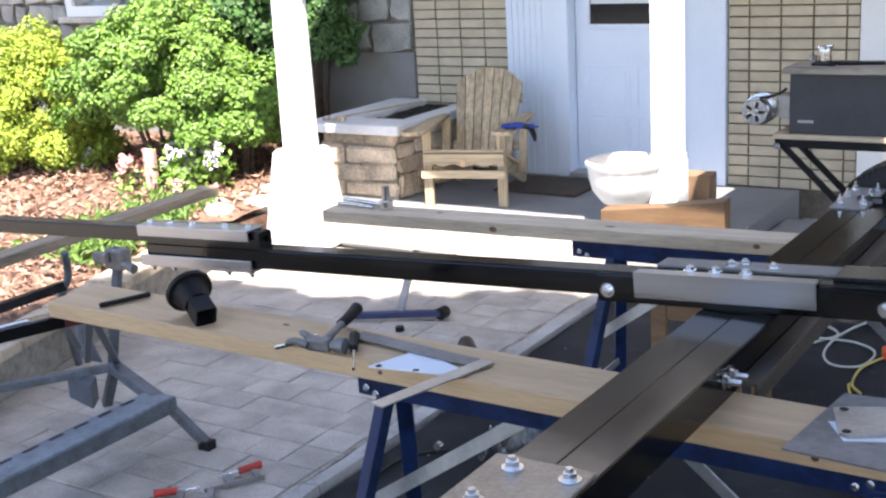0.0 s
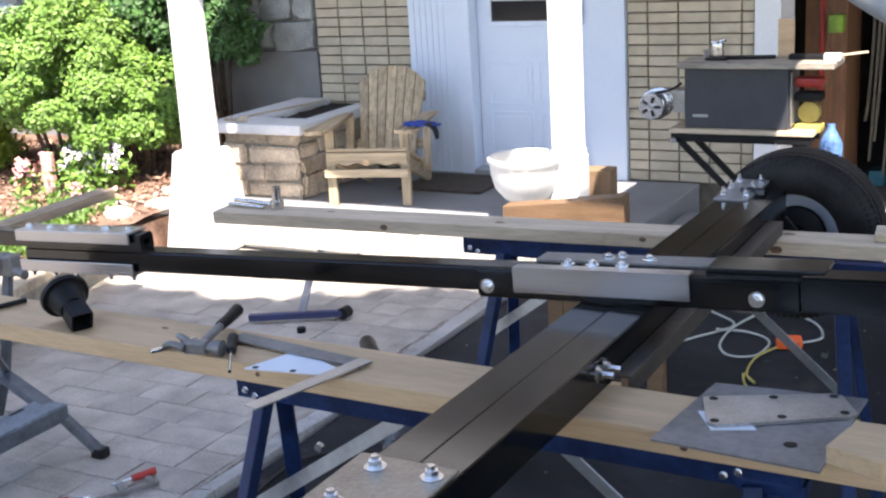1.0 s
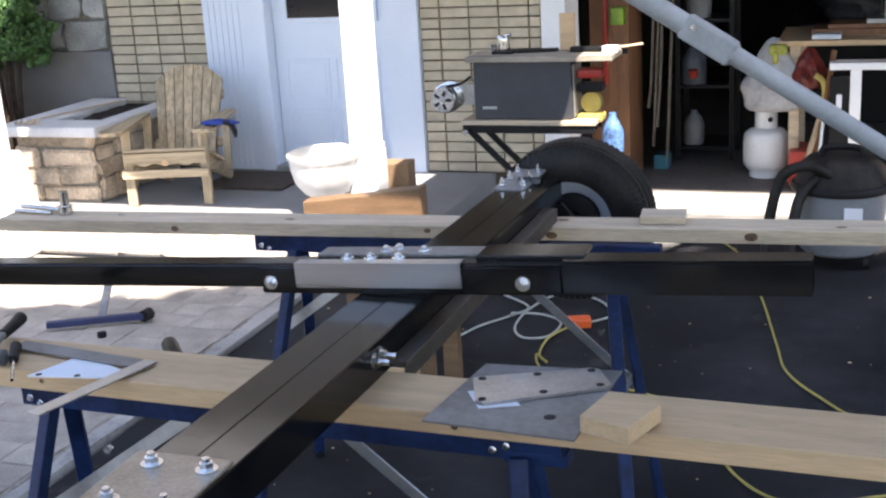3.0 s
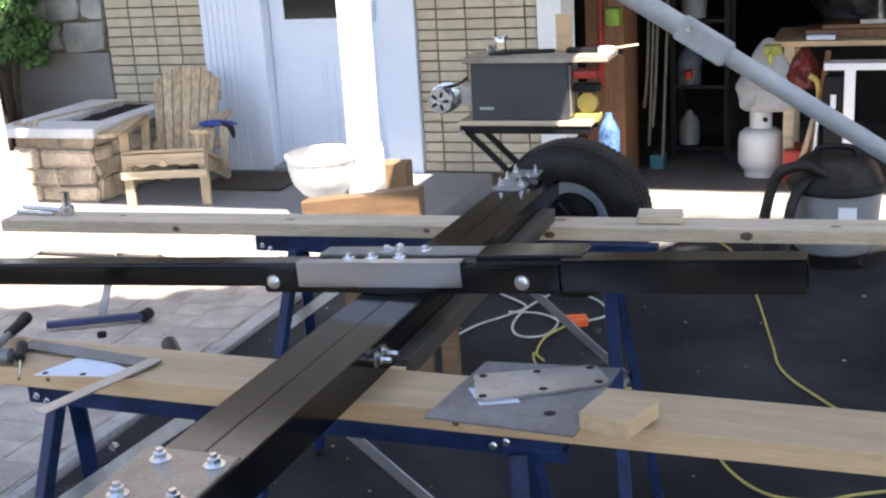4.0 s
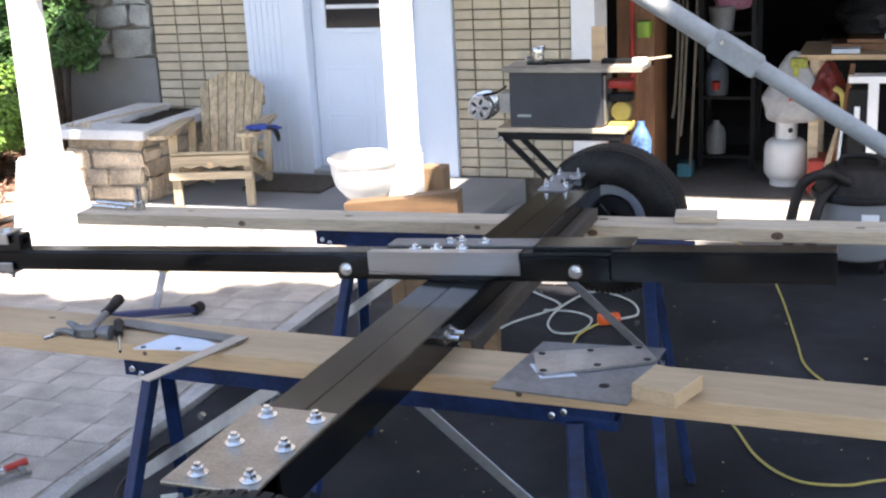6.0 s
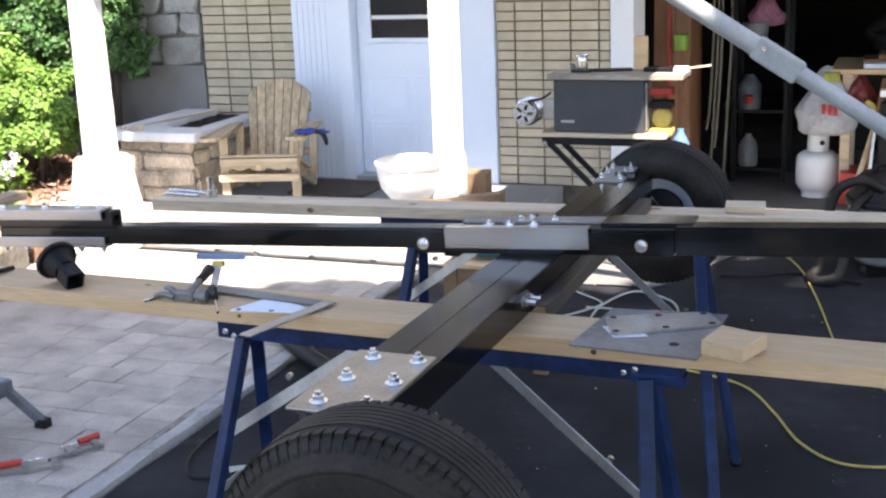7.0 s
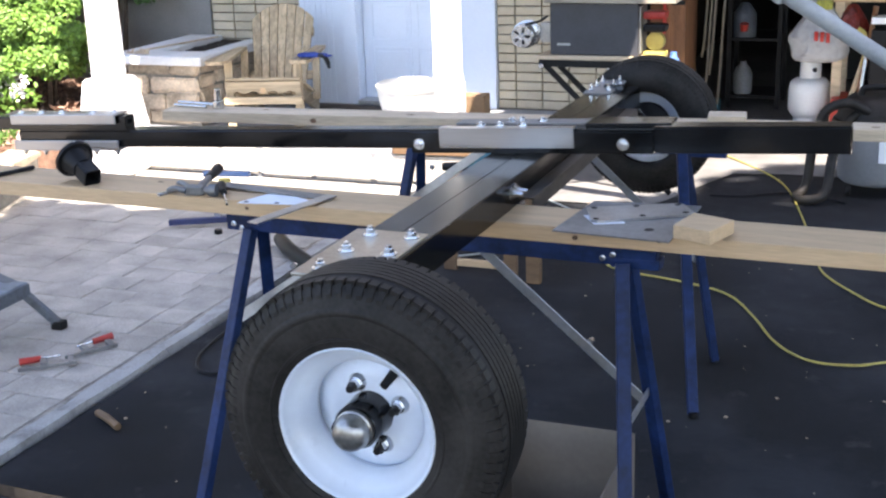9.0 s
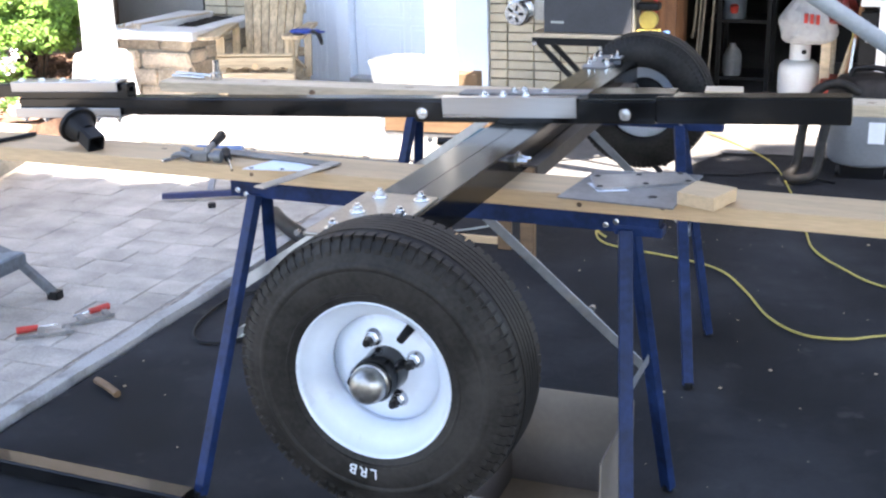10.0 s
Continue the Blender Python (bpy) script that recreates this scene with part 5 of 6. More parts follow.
part("flange", made(cyl, C0 - ax * 0.006, C0 + ax * 0.004, 0.057, 0.055, 44), BLACKMATTE, mt)
part("cone", made(cyl, C0 + ax * 0.004, C0 + ax * 0.05, 0.045, 0.030, 24), BLACKMATTE, mt)
u, v = ring_frame(ax)
SM = Matrix(((*ax, 0), (*u, 0), (*v, 0), (0, 0, 0, 1))).transposed()
SM.translation = C0
part("socket", made(tube, 0.015, 0.104, -0.025, 0.025, -0.025, 0.025, SM, 0.004, 0.005), BLACKMATTE, mt, "black square tube socket")
single("marker_pen", made(sweep, [(-1.205, -0.355, z1 + 0.007), (-1.18, -0.30, z1 + 0.007), (-1.155, -0.235, z1 + 0.007)], 0.0065, 10, 3), BLACKMATTE, "black marker pen lying on the plank", "pen")
ham = thing("hammer", "claw hammer with a steel head and dark grip", "hammer", T(0, 0, z1))
bm = made(bar, (-0.522, -0.392, 0.018), (-0.468, -0.384, 0.018), 0.026, 0.028, 0.006)
cyl(bm, (-0.468, -0.384, 0.018), (-0.455, -0.382, 0.018), 0.010, 0.011, 16)
cyl(bm, (-0.455, -0.382, 0.018), (-0.434, -0.379, 0.018), 0.0165, 0.0175, 20)
part("head", bm, DULLSTEEL, ham, "dull steel hammer head")
for dy, dz in ((-0.012, 0.004), (0.012, 0.010)):
    part("claw", made(sweep, [(-0.515, -0.392 + dy, 0.018), (-0.540, -0.394 + dy * 1.2, 0.021 + dz), (-0.560, -0.388 + dy * 1.7, 0.018 + dz), (-0.574, -0.376 + dy * 2.2, 0.010 + dz)], (0.0095, 0.0042), 8, 5), DULLSTEEL, ham)
part("handle", made(sweep, [(-0.490, -0.384, 0.018), (-0.510, -0.32, 0.020), (-0.528, -0.26, 0.021)], (0.0105, 0.0085), 10, 4), DULLSTEEL, ham)
part("grip", made(sweep, [(-0.526, -0.270, 0.021), (-0.540, -0.222, 0.021), (-0.552, -0.190, 0.020), (-0.562, -0.162, 0.020)], (0.0115, 0.0150), 12, 5), BLACKMATTE, ham, "dark rubber grip")
pli = thing("wrench", "small steel wrench lying against the hammer claw", "wrench", T(-0.582, -0.392, z1) @ Matrix.Rotation(radians(62), 4, "Z"))
part("shank", boxes((-0.03, 0.055, -0.006, 0.006, 0.001, 0.009), bevel=0.002), CHROME, pli)
part("jaw", boxes((0.05, 0.078, -0.014, -0.005, 0.001, 0.010), (0.05, 0.078, 0.005, 0.014, 0.001, 0.010), (0.046, 0.054, -0.014, 0.014, 0.001, 0.010), bevel=0.001), CHROME, pli)
scd = thing("screwdriver", "black screwdriver with a chromed tip", "screwdriver", T(0, 0, z1))
part("grip", made(sweep, [(-0.466, -0.303, 0.012), (-0.455, -0.320, 0.0125), (-0.435, -0.348, 0.0105), (-0.418, -0.372, 0.0115)], (0.0125, 0.0095), 12, 4), BLACKMATTE, scd)
part("blade", made(cyl, (-0.418, -0.372, 0.011), (-0.360, -0.453, 0.004), 0.0036, seg=8), CHROME, scd)
rat = thing("ratchet_wrench", "chromed ratchet with a socket on the rear plank", "wrench", T(-1.27, 0.85, P2Z + 0.001))
part("shaft", made(sweep, [(-0.10, 0.025, 0.010), (0.0, 0.005, 0.012), (0.085, -0.012, 0.012)], 0.007, 10, 4), CHROME, rat)
part("head", made(cyl, (0.10, -0.015, 0.0), (0.10, -0.015, 0.028), 0.022, seg=20), CHROME, rat)
part("socket", made(cyl, (0.10, -0.015, 0.028), (0.10, -0.015, 0.075), 0.014, seg=16), CHROME, rat)
part("extension", made(cyl, (-0.09, -0.02, 0.008), (0.06, -0.035, 0.008), 0.006, seg=10), CHROME, rat)

# ---------------------------------------------------------------- workbench frame and board at the patio side
wm = thing("folding_workbench", "grey folding workbench with a paint-spattered step", "workbench", T(0, 0, 0))
part("step", boxes((-2.06, -1.935, -0.62, 0.545, 0.155, 0.198), bevel=0.006), WMSPOT, wm, "paint-spattered grey step")
part("front_flange", boxes((-1.934, -1.928, -0.62, 0.545, 0.140, 0.192), bevel=0.002), WMGREY, wm, "dark folded front edge")
for i in range(9):
    y = -0.45 + i * 0.105
    part("slot", boxes((-2.045, -2.03, y, y + 0.06, 0.1985, 0.1993)), BLACKMATTE, wm)
part("side_arm", made(bar, (-1.99, 0.52, 0.18), (-2.36, 0.66, 0.20), 0.05, 0.035, 0.004), WMGREY, wm)
part("rear_bar", made(bar, (-2.36, 0.66, 0.20), (-2.70, 0.16, 0.20), 0.03, 0.03, 0.004), WMGREY, wm)
part("gusset", made(prism, [(-2.487, 0.540), (-2.370, 0.578), (-2.308, 0.495)], 0.10, 0.19), WMGREY, wm)
for x, y, fx, fy in ((-1.97, 0.53, -1.835, 0.575), (-1.97, -0.58, -1.84, -0.63)):
    lg = part("foot_leg", made(bar, (x, y, 0.17), (fx, fy, 0.02), 0.035, 0.03, 0.004), WMGREY, wm)
    part("foot", boxes((fx - 0.025, fx + 0.025, fy - 0.022, fy + 0.022, 0.0, 0.035), bevel=0.005), BLACKMATTE, lg, "black plastic foot")
part("rear_foot_leg", made(bar, (-2.36, 0.66, 0.19), (-2.50, 0.72, 0.0), 0.035, 0.03, 0.004), WMGREY, wm)
for p0, p1 in (((-2.385, 0.699, 0.20), (-1.586, -0.058, 0.72)), ((-2.505, 0.660, 0.20), (-1.597, -0.063, 0.72)), ((-2.427, 0.566, 0.30), (-1.635, -0.142, 0.76))):
    part("upright", made(bar, p0, p1, 0.024, 0.014, 0.003), WMGREY, wm)
part("corner_gusset", made(prism, [(-0.02, 0.0), (0.10, 0.0), (0.02, 0.15), (-0.02, 0.16)], 0, 0.004, T(-2.540, 0.678, 0.2) @ Matrix.Rotation(radians(90), 4, "X")), WMGREY, wm)
part("jaw", made(bar, (-1.375, -0.25, 0.820), (-1.63, -0.95, 0.820), 0.05, 0.036, 0.004), BLACKPAINT, wm, "black jaw rail")
part("jaw_label", made(bar, (-1.425, -0.40, 0.8395), (-1.475, -0.53, 0.8395), 0.018, 0.001), PAPER, wm, "pale lettering bar")
part("jaw_end", made(bar, (-1.37, -0.24, 0.8205), (-1.40, -0.32, 0.8205), 0.052, 0.038, 0.004), material("faded dark red plastic", (0.13, 0.02, 0.02), 0.5, vary=0.2), wm, "red jaw end")
std = thing("board_stand", "dark grey stand with a bar clamp holding a long board", "stand", T(0, 0, 0))
part("leg", made(sweep, [(-2.88, 0.93, 0.53), (-2.90, 0.95, 0.42), (-2.96, 0.95, 0.30), (-2.97, 1.0, 0.0)], 0.017, 8, 4), WMGREY, std)
part("leg", made(bar, (-2.70, 1.06, 0.53), (-2.84, 1.07, 0.0), 0.035, 0.03, 0.004, (0, 1, 0)), WMGREY, std)
part("lower_bar", made(bar, (-2.93, 0.95, 0.375), (-2.98, 0.20, 0.36), 0.035, 0.04, 0.004), BLACKPAINT, std)
part("leg", made(bar, (-2.97, 0.22, 0.53), (-2.99, 0.20, 0.0), 0.035, 0.03, 0.004, (0, 1, 0)), WMGREY, std)
part("clamp_body", boxes((-2.76, -2.66, 1.03, 1.09, 0.44, 0.53), (-2.80, -2.72, 1.0, 1.03, 0.47, 0.52), bevel=0.012), DULLSTEEL, std)
part("clamp_handle", made(cyl, (-2.68, 1.05, 0.47), (-2.60, 1.04, 0.455), 0.016, 0.020, 12), DULLSTEEL, std)
lb = lengthy("plank", WEATHERED, "long weathered board lying on the patio stand", (-2.90, -0.6, 0.575), (-3.03, 1.98, 0.575), 0.10, 0.042)
# bar clamps on the paving
def bar_clamp(p, q, hp, hq):
    c = thing("bar_clamp", "bar clamp with a red handle lying on the pavers", "clamp", T(0, 0, 0), "red handled clamps")
    p, q = Vector((*p, 0.012)), Vector((*q, 0.012))
    part("bar", made(bar, p, q, 0.006, 0.014, 0.001), DULLSTEEL, c)
    n = (q - p).normalized()
    s = Vector((-n.y, n.x, 0))
    part("fixed_jaw", made(bar, q - n * 0.02, q - n * 0.02 + s * 0.06, 0.022, 0.018, 0.003), DULLSTEEL, c)
    part("sliding_jaw", made(bar, p + n * 0.09, p + n * 0.09 + s * 0.07, 0.026, 0.020, 0.003), DULLSTEEL, c)
    hp, hq = Vector((*hp, 0.018)), Vector((*hq, 0.018))
    part("screw", made(cyl, hq, hq + (hq - hp).normalized() * 0.07, 0.005, seg=8), ZINC, c)
    part("handle", made(cyl, hp, hq, 0.014, 0.012, 14), RED, c, "red plastic handle")
bar_clamp((-1.683, 0.148), (-1.522, 0.278), (-1.723, 0.203), (-1.667, 0.256))
bar_clamp((-1.596, 0.302), (-1.481, 0.470), (-1.550, 0.531), (-1.583, 0.457))
rst = thing("quick_clamp", "dark blue bar clamp with a yellow trigger standing on the pavers", "clamp", T(0, 0, 0))
fa, fb2 = Vector((-2.213, 1.928, 0.03)), Vector((-1.825, 2.127, 0.03))
part("foot_bar", made(bar, fa, fb2, 0.035, 0.03, 0.005), CLAMPBLUE, rst)
part("end_knob", made(cyl, fb2 + Vector((0, -0.02, 0)), fb2 + Vector((0, 0.03, 0.0)), 0.028, seg=16), BLACKMATTE, rst)
part("pad", made(cyl, (-1.913, 1.910, 0.0), (-1.913, 1.910, 0.022), 0.02, seg=12), BLACKMATTE, rst)
um = fa.lerp(fb2, 0.55)
ut = Vector((um.x - 0.02, um.y + 0.14, 0.20))
part("bar", made(bar, um, ut, 0.035, 0.012, 0.002), DULLSTEEL, rst)
part("trigger_body", boxes((ut.x - 0.03, ut.x + 0.03, ut.y - 0.015, ut.y + 0.015, ut.z - 0.015, ut.z + 0.012), bevel=0.006), YELLOW, rst, "yellow trigger body")
part("top_jaw", made(bar, ut + Vector((-0.12, 0, 0.03)), ut + Vector((0.14, 0.02, 0.038)), 0.03, 0.028, 0.004), material("light blue plastic", (0.16, 0.24, 0.42), 0.4, vary=0.1), rst)
single("rubber_guard", made(sweep, [(-1.50, 1.80, 0.036), (-1.36, 1.63, 0.046), (-1.17, 1.46, 0.046), (-1.0, 1.33, 0.042), (-0.90, 1.24, 0.040)], (0.034, 0.040), 18, 6), BLACKMATTE, "bent black rubber guard lying on the asphalt", "guard")
single("tan_scrap", made(sweep, [(-1.171, -0.072, 0.014), (-1.106, -0.107, 0.018), (-1.042, -0.141, 0.012)], 0.013, 8, 3), BOXWOOD, "crumpled tan scrap on the asphalt", "scrap")
single("black_tube", made(tube, -1.75, -0.42, -0.72, -0.655, 0.0, 0.045, Matrix.Rotation(radians(-2), 4, "Z")), BLACKPAINT, "spare black steel tube lying on the asphalt", "tube")
x0, x1, y0, y1, h, w = 0.335, 0.675, -0.62, -0.25, 0.29, 0.004
ctn = thing("open_carton", "open pale cardboard carton on the asphalt under the axle", "box", T(0, 0, 0))
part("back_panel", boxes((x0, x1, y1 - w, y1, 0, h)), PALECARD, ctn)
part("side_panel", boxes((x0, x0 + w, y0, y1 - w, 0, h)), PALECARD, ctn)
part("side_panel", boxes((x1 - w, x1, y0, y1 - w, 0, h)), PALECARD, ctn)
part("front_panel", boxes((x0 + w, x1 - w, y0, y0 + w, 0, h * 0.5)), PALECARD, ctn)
part("bottom", boxes((x0 + w, x1 - w, y0 + w, y1 - w, 0.0, 0.004)), CARDBOARD, ctn)
bm = bmesh.new()
bx(bm, 0, 0.335, -0.13, 0, 0, 0.004, T(x0, y0, h * 0.5) @ Matrix.Rotation(radians(12), 4, "X"))
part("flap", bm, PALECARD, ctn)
crt = thing("wood_trestle_box", "small rough wooden frame box under the rear sawhorse", "box", T(-0.45, 1.70, 0))
for x in (-0.14, 0.14):
    part("panel", boxes((x - 0.03, x + 0.03, -0.012, 0.012, 0.0, 0.40), bevel=0.003), BOXWOOD, crt)
    part("panel", boxes((x - 0.012, x + 0.012, 0.014, 0.24, 0.30, 0.38), bevel=0.003), BOXWOOD, crt)
part("crossbar", boxes((-0.108, 0.108, -0.012, 0.012, 0.30, 0.40), bevel=0.003), BOXWOOD, crt)
part("crossbar", boxes((-0.108, 0.108, -0.012, 0.012, 0.02, 0.05), bevel=0.003), PINE, crt)
part("lid", boxes((-0.17, 0.17, -0.016, 0.25, 0.402, 0.42), bevel=0.003), PINE, crt)
single("wood_post", boxes((-0.03, 0.03, -0.02, 0.02, 0, 0.46), bevel=0.003), BOXWOOD, "short brown wooden post standing under the beam", "post", m=T(-0.18, 1.62, 0))
# cords and cables on the asphalt
single("grey_cable", made(sweep, [(-0.75, 1.78, 0.007), (-0.541, 1.914, 0.007), (-0.390, 2.111, 0.007), (-0.308, 2.320, 0.007), (-0.212, 2.468, 0.007), (-0.168, 2.589, 0.009), (-0.332, 2.745, 0.007), (-0.55, 2.95, 0.007)], 0.0052, 8, 8), CORDGREY, "pale grey cable snaking over the asphalt", "cable")
single("looped_cable", made(sweep, [(-0.212, 2.468, 0.020), (-0.078, 2.492, 0.012), (0.020, 2.422, 0.007), (0.009, 2.253, 0.007), (-0.092, 2.221, 0.007), (-0.159, 2.347, 0.007), (-0.142, 2.541, 0.022), (-0.054, 2.808, 0.010), (0.128, 2.719, 0.007), (0.205, 2.542, 0.007), (0.147, 2.438, 0.012)], 0.0052, 8, 8), CORDGREY, "loop of pale grey cable ending at an orange plug", "cable")
drl = thing("power_drill", "teal and black power tool on the rough wooden box", "drill", T(-0.47, 1.80, 0.421) @ Matrix.Rotation(radians(20), 4, "Z"))
TEAL = material("teal tool plastic", (0.025, 0.13, 0.17), 0.4, vary=0.15, scale=14, bump=0.03)
bm = made(lathe, [(0.0005, -0.11), (0.034, -0.10), (0.042, -0.06), (0.045, 0.03), (0.036, 0.08), (0.024, 0.095), (0.0005, 0.098)], 24, T(0.04, 0, 0.046) @ Matrix.Rotation(radians(90), 4, "Y"))
part("body", bm, TEAL, drl, "teal motor housing")
part("chuck", made(cyl, (0.135, 0, 0.046), (0.185, 0, 0.046), 0.020, 0.012, 16), BLACKMATTE, drl)
part("grip", made(sweep, [(-0.04, 0.0, 0.035), (-0.11, 0.03, 0.024), (-0.17, 0.05, 0.022)], (0.022, 0.019), 10, 4), BLACKMATTE, drl, "black handle")
tpm = single("yellow_reel", made(lathe, [(0.026, -0.012), (0.044, -0.016), (0.050, -0.014), (0.050, 0.014), (0.044, 0.016), (0.026, 0.012)], 28, close=True), YELLOW, "round yellow reel leaning at the porch foot", "reel", m=T(-0.70, 3.36, 0.056) @ Matrix.Rotation(radians(80), 4, "X"))
for k in range(3):
    part("spoke", made(bar, (0.03 * math.cos(2.1 * k), 0.03 * math.sin(2.1 * k), 0), (0, 0, 0), 0.010, 0.008), BLACKMATTE, tpm)
plug = single("orange_plug", boxes((-0.05, 0.05, -0.03, 0.03, 0, 0.045), bevel=0.012), ORANGE, "orange cord connector on the asphalt", "plug", m=T(0.105, 2.395, 0.002) @ Matrix.Rotation(radians(20), 4, "Z"))
single("extension_cable", made(sweep, [(0.067, 2.360, 0.012), (0.015, 2.227, 0.008), (0.026, 2.048, 0.008), (0.076, 1.972, 0.008), (0.015, 2.044, 0.008), (0.108, 1.872, 0.008), (0.437, 1.769, 0.008), (0.630, 1.662, 0.008), (0.761, 1.437, 0.008), (0.874, 1.189, 0.008), (1.007, 1.053, 0.008), (1.160, 1.057, 0.008), (1.285, 1.129, 0.008), (1.75, 1.35, 0.008)], 0.0048, 8, 8), YELLOW, "yellow extension cord snaking over the asphalt", "cable")
single("extension_cable", made(sweep, [(0.10, 4.25, 0.02), (0.453, 3.833, 0.008), (0.649, 3.481, 0.008), (0.790, 2.931, 0.008), (0.909, 2.327, 0.008), (0.967, 2.049, 0.008), (1.095, 1.833, 0.008), (1.271, 1.648, 0.008), (1.7, 1.5, 0.008)], 0.0048, 8, 8), YELLOW, "yellow extension cord running to the garage", "cable")
single("black_cable", made(sweep, [(-1.045, 0.913, 0.007), (-1.149, 0.779, 0.007), (-1.129, 0.502, 0.007), (-1.048, 0.354, 0.007), (-0.952, 0.357, 0.007), (-0.880, 0.435, 0.007)], 0.006, 8, 8), BLACKMATTE, "black cable loop near the kerb", "cable")
single("cord_end", made(cyl, (-0.924, 0.410, 0.014), (-0.870, 0.449, 0.014), 0.013, 0.010, 12), CORDGREY, "pale plug of the black cable", "plug")
single("black_cable", made(sweep, [(0.300, 3.195, 0.006), (0.473, 3.220, 0.006), (0.694, 3.331, 0.006), (0.98, 3.2, 0.006)], 0.006, 6, 6), BLACKMATTE, "black cable running to the vacuum", "cable")
def crumple(bm, w, h, seed):
    bmesh.ops.create_grid(bm, x_segments=22, y_segments=22, size=0.5)
    for v in bm.verts:
        p = v.co * 5 + Vector((seed, 0, 0))
        v.co = Vector((v.co.x * w, v.co.y * w, h * (0.5 + noise.noise(p)) + h * 0.4 * noise.noise(p * 2.7)))
        v.co.z = max(0.002, v.co.z)
single("plastic_film", made(crumple, 0.26, 0.10, 3), FILM, "crumpled clear plastic film on the asphalt", "film", m=T(-0.78, 1.02, 0.0))
single("plastic_film", made(crumple, 0.10, 0.06, 9), FILM, "crumpled clear plastic film on the asphalt", "film", m=T(-0.466, 2.408, 0.0))
rd = random.Random(12)
bm = bmesh.new()
for k in range(230):
    x, y, s = rd.uniform(-1.15, 1.7), rd.uniform(-1.2, 3.8), 0.0013 + 0.0045 * rd.random() ** 3
    bx(bm, -s, s, -s * rd.uniform(0.3, 1), s, 0, s * 0.6, T(x, y, 0.001) @ Matrix.Rotation(rd.uniform(0, 6.3), 4, "Z"))
single("asphalt_debris", bm, CARDBOARD, "small pale chips and crumbs scattered on the asphalt", "debris", kind="stuff")


# ---------------------------------------------------------------- garden
def leaves(name, mat, pts, nrm, size, rnd, label, category, kind="", parent=None, stretch=1.6):
    """Many small bent leaves, one mesh."""
    n = len(pts)
    t = rnd.normal(size=(n, 3))
    t -= (t * nrm).sum(1, keepdims=True) * nrm * 0.8
    t /= np.linalg.norm(t, axis=1, keepdims=True) + 1e-9
    b = np.cross(nrm, t)
    b /= np.linalg.norm(b, axis=1, keepdims=True) + 1e-9
    s = (size * rnd.uniform(0.6, 1.35, n))[:, None]
    fold = nrm * s * 0.22
    v = np.stack([pts - t * s * stretch / 2, pts + b * s * 0.45 + fold, pts + t * s * stretch / 2, pts - b * s * 0.45 + fold], 1).reshape(-1, 3)
    idx = np.arange(n)[:, None] * 4
    f = np.concatenate([idx + np.array([[0, 1, 2]]), idx + np.array([[0, 2, 3]])], 0)
    me = bpy.data.meshes.new(name)
    me.from_pydata(v.tolist(), [], f.tolist())
    me.materials.append(mat)
    ob = new(name, me)
    if parent:
        ob.parent = parent
        return ob
    return tagged(ob, label, category, kind=kind)


def blob_points(rnd, n, centre, radii, clumps, clump_r, depth):
    """Points on the shells of many clumps set round an ellipsoid."""
    d = rnd.normal(size=(clumps, 3))
    d /= np.linalg.norm(d, axis=1, keepdims=True)
    d[:, 2] = np.abs(d[:, 2]) * 1.15 - 0.35
    cc = np.array(centre) + d * np.array(radii) * rnd.uniform(0.50, 1.04, (clumps, 1))
    k = rnd.integers(0, clumps, n)
    e = rnd.normal(size=(n, 3))
    e /= np.linalg.norm(e, axis=1, keepdims=True)
    p = cc[k] + e * clump_r * rnd.uniform(1 - depth, 1.0, (n, 1)) * np.array([1, 1, 0.85])
    out = p - np.array(centre)
    out /= np.linalg.norm(out, axis=1, keepdims=True)
    nr = e * 0.5 + out * 0.35 + rnd.normal(size=(n, 3)) * 0.35 + np.array([0, -0.1, 0.35])
    nr /= np.linalg.norm(nr, axis=1, keepdims=True)
    return p, nr


def shrub(name, label, centre, radii, n, clumps, cr, size, mat, seed):
    rnd = np.random.default_rng(seed)
    s = thing(name, label, "shrub", T(centre[0], centre[1], 0.2), "garden shrubs")
    p, nr = blob_points(rnd, n, (0, 0, centre[2] - 0.2), radii, clumps, cr, 0.55)
    keep = p[:, 2] > 0.02
    leaves("foliage", mat, p[keep], nr[keep], size, rnd, "", "", parent=s)
    bm = bmesh.new()
    rr = random.Random(seed)
    for k in range(9):
        a = rr.uniform(0, 6.3)
        q = Vector((math.cos(a) * radii[0] * 0.6, math.sin(a) * radii[1] * 0.6, centre[2] + radii[2] * 0.1))
        sweep(bm, [(0.06 * math.cos(a), 0.06 * math.sin(a), -0.05), q * 0.45, q], (0.018, 0.005), 6, 4)
    part("stem", bm, BARK, s)
    return s


shrub("yellow_cedar", "rounded yellow-green cedar shrub in the mulch bed", (-6.02, 3.32, 0.54), (0.68, 0.58, 0.82), 60000, 170, 0.13, 0.018, YELLEAF, 1)
shrub("broadleaf_shrub", "full bright green leafy shrub in the mulch bed", (-4.80, 3.45, 0.80), (0.74, 0.58, 0.70), 85000, 170, 0.115, 0.0215, LEAF, 2)
shrub("broadleaf_shrub", "leafy green shrub beside the porch column", (-4.20, 3.50, 0.62), (0.42, 0.42, 0.52), 30000, 66, 0.11, 0.0215, LEAF, 5)
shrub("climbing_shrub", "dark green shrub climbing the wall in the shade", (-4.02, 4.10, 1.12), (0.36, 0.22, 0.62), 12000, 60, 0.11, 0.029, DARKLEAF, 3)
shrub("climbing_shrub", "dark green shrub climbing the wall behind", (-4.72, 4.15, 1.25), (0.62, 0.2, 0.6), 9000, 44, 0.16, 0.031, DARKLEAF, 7)

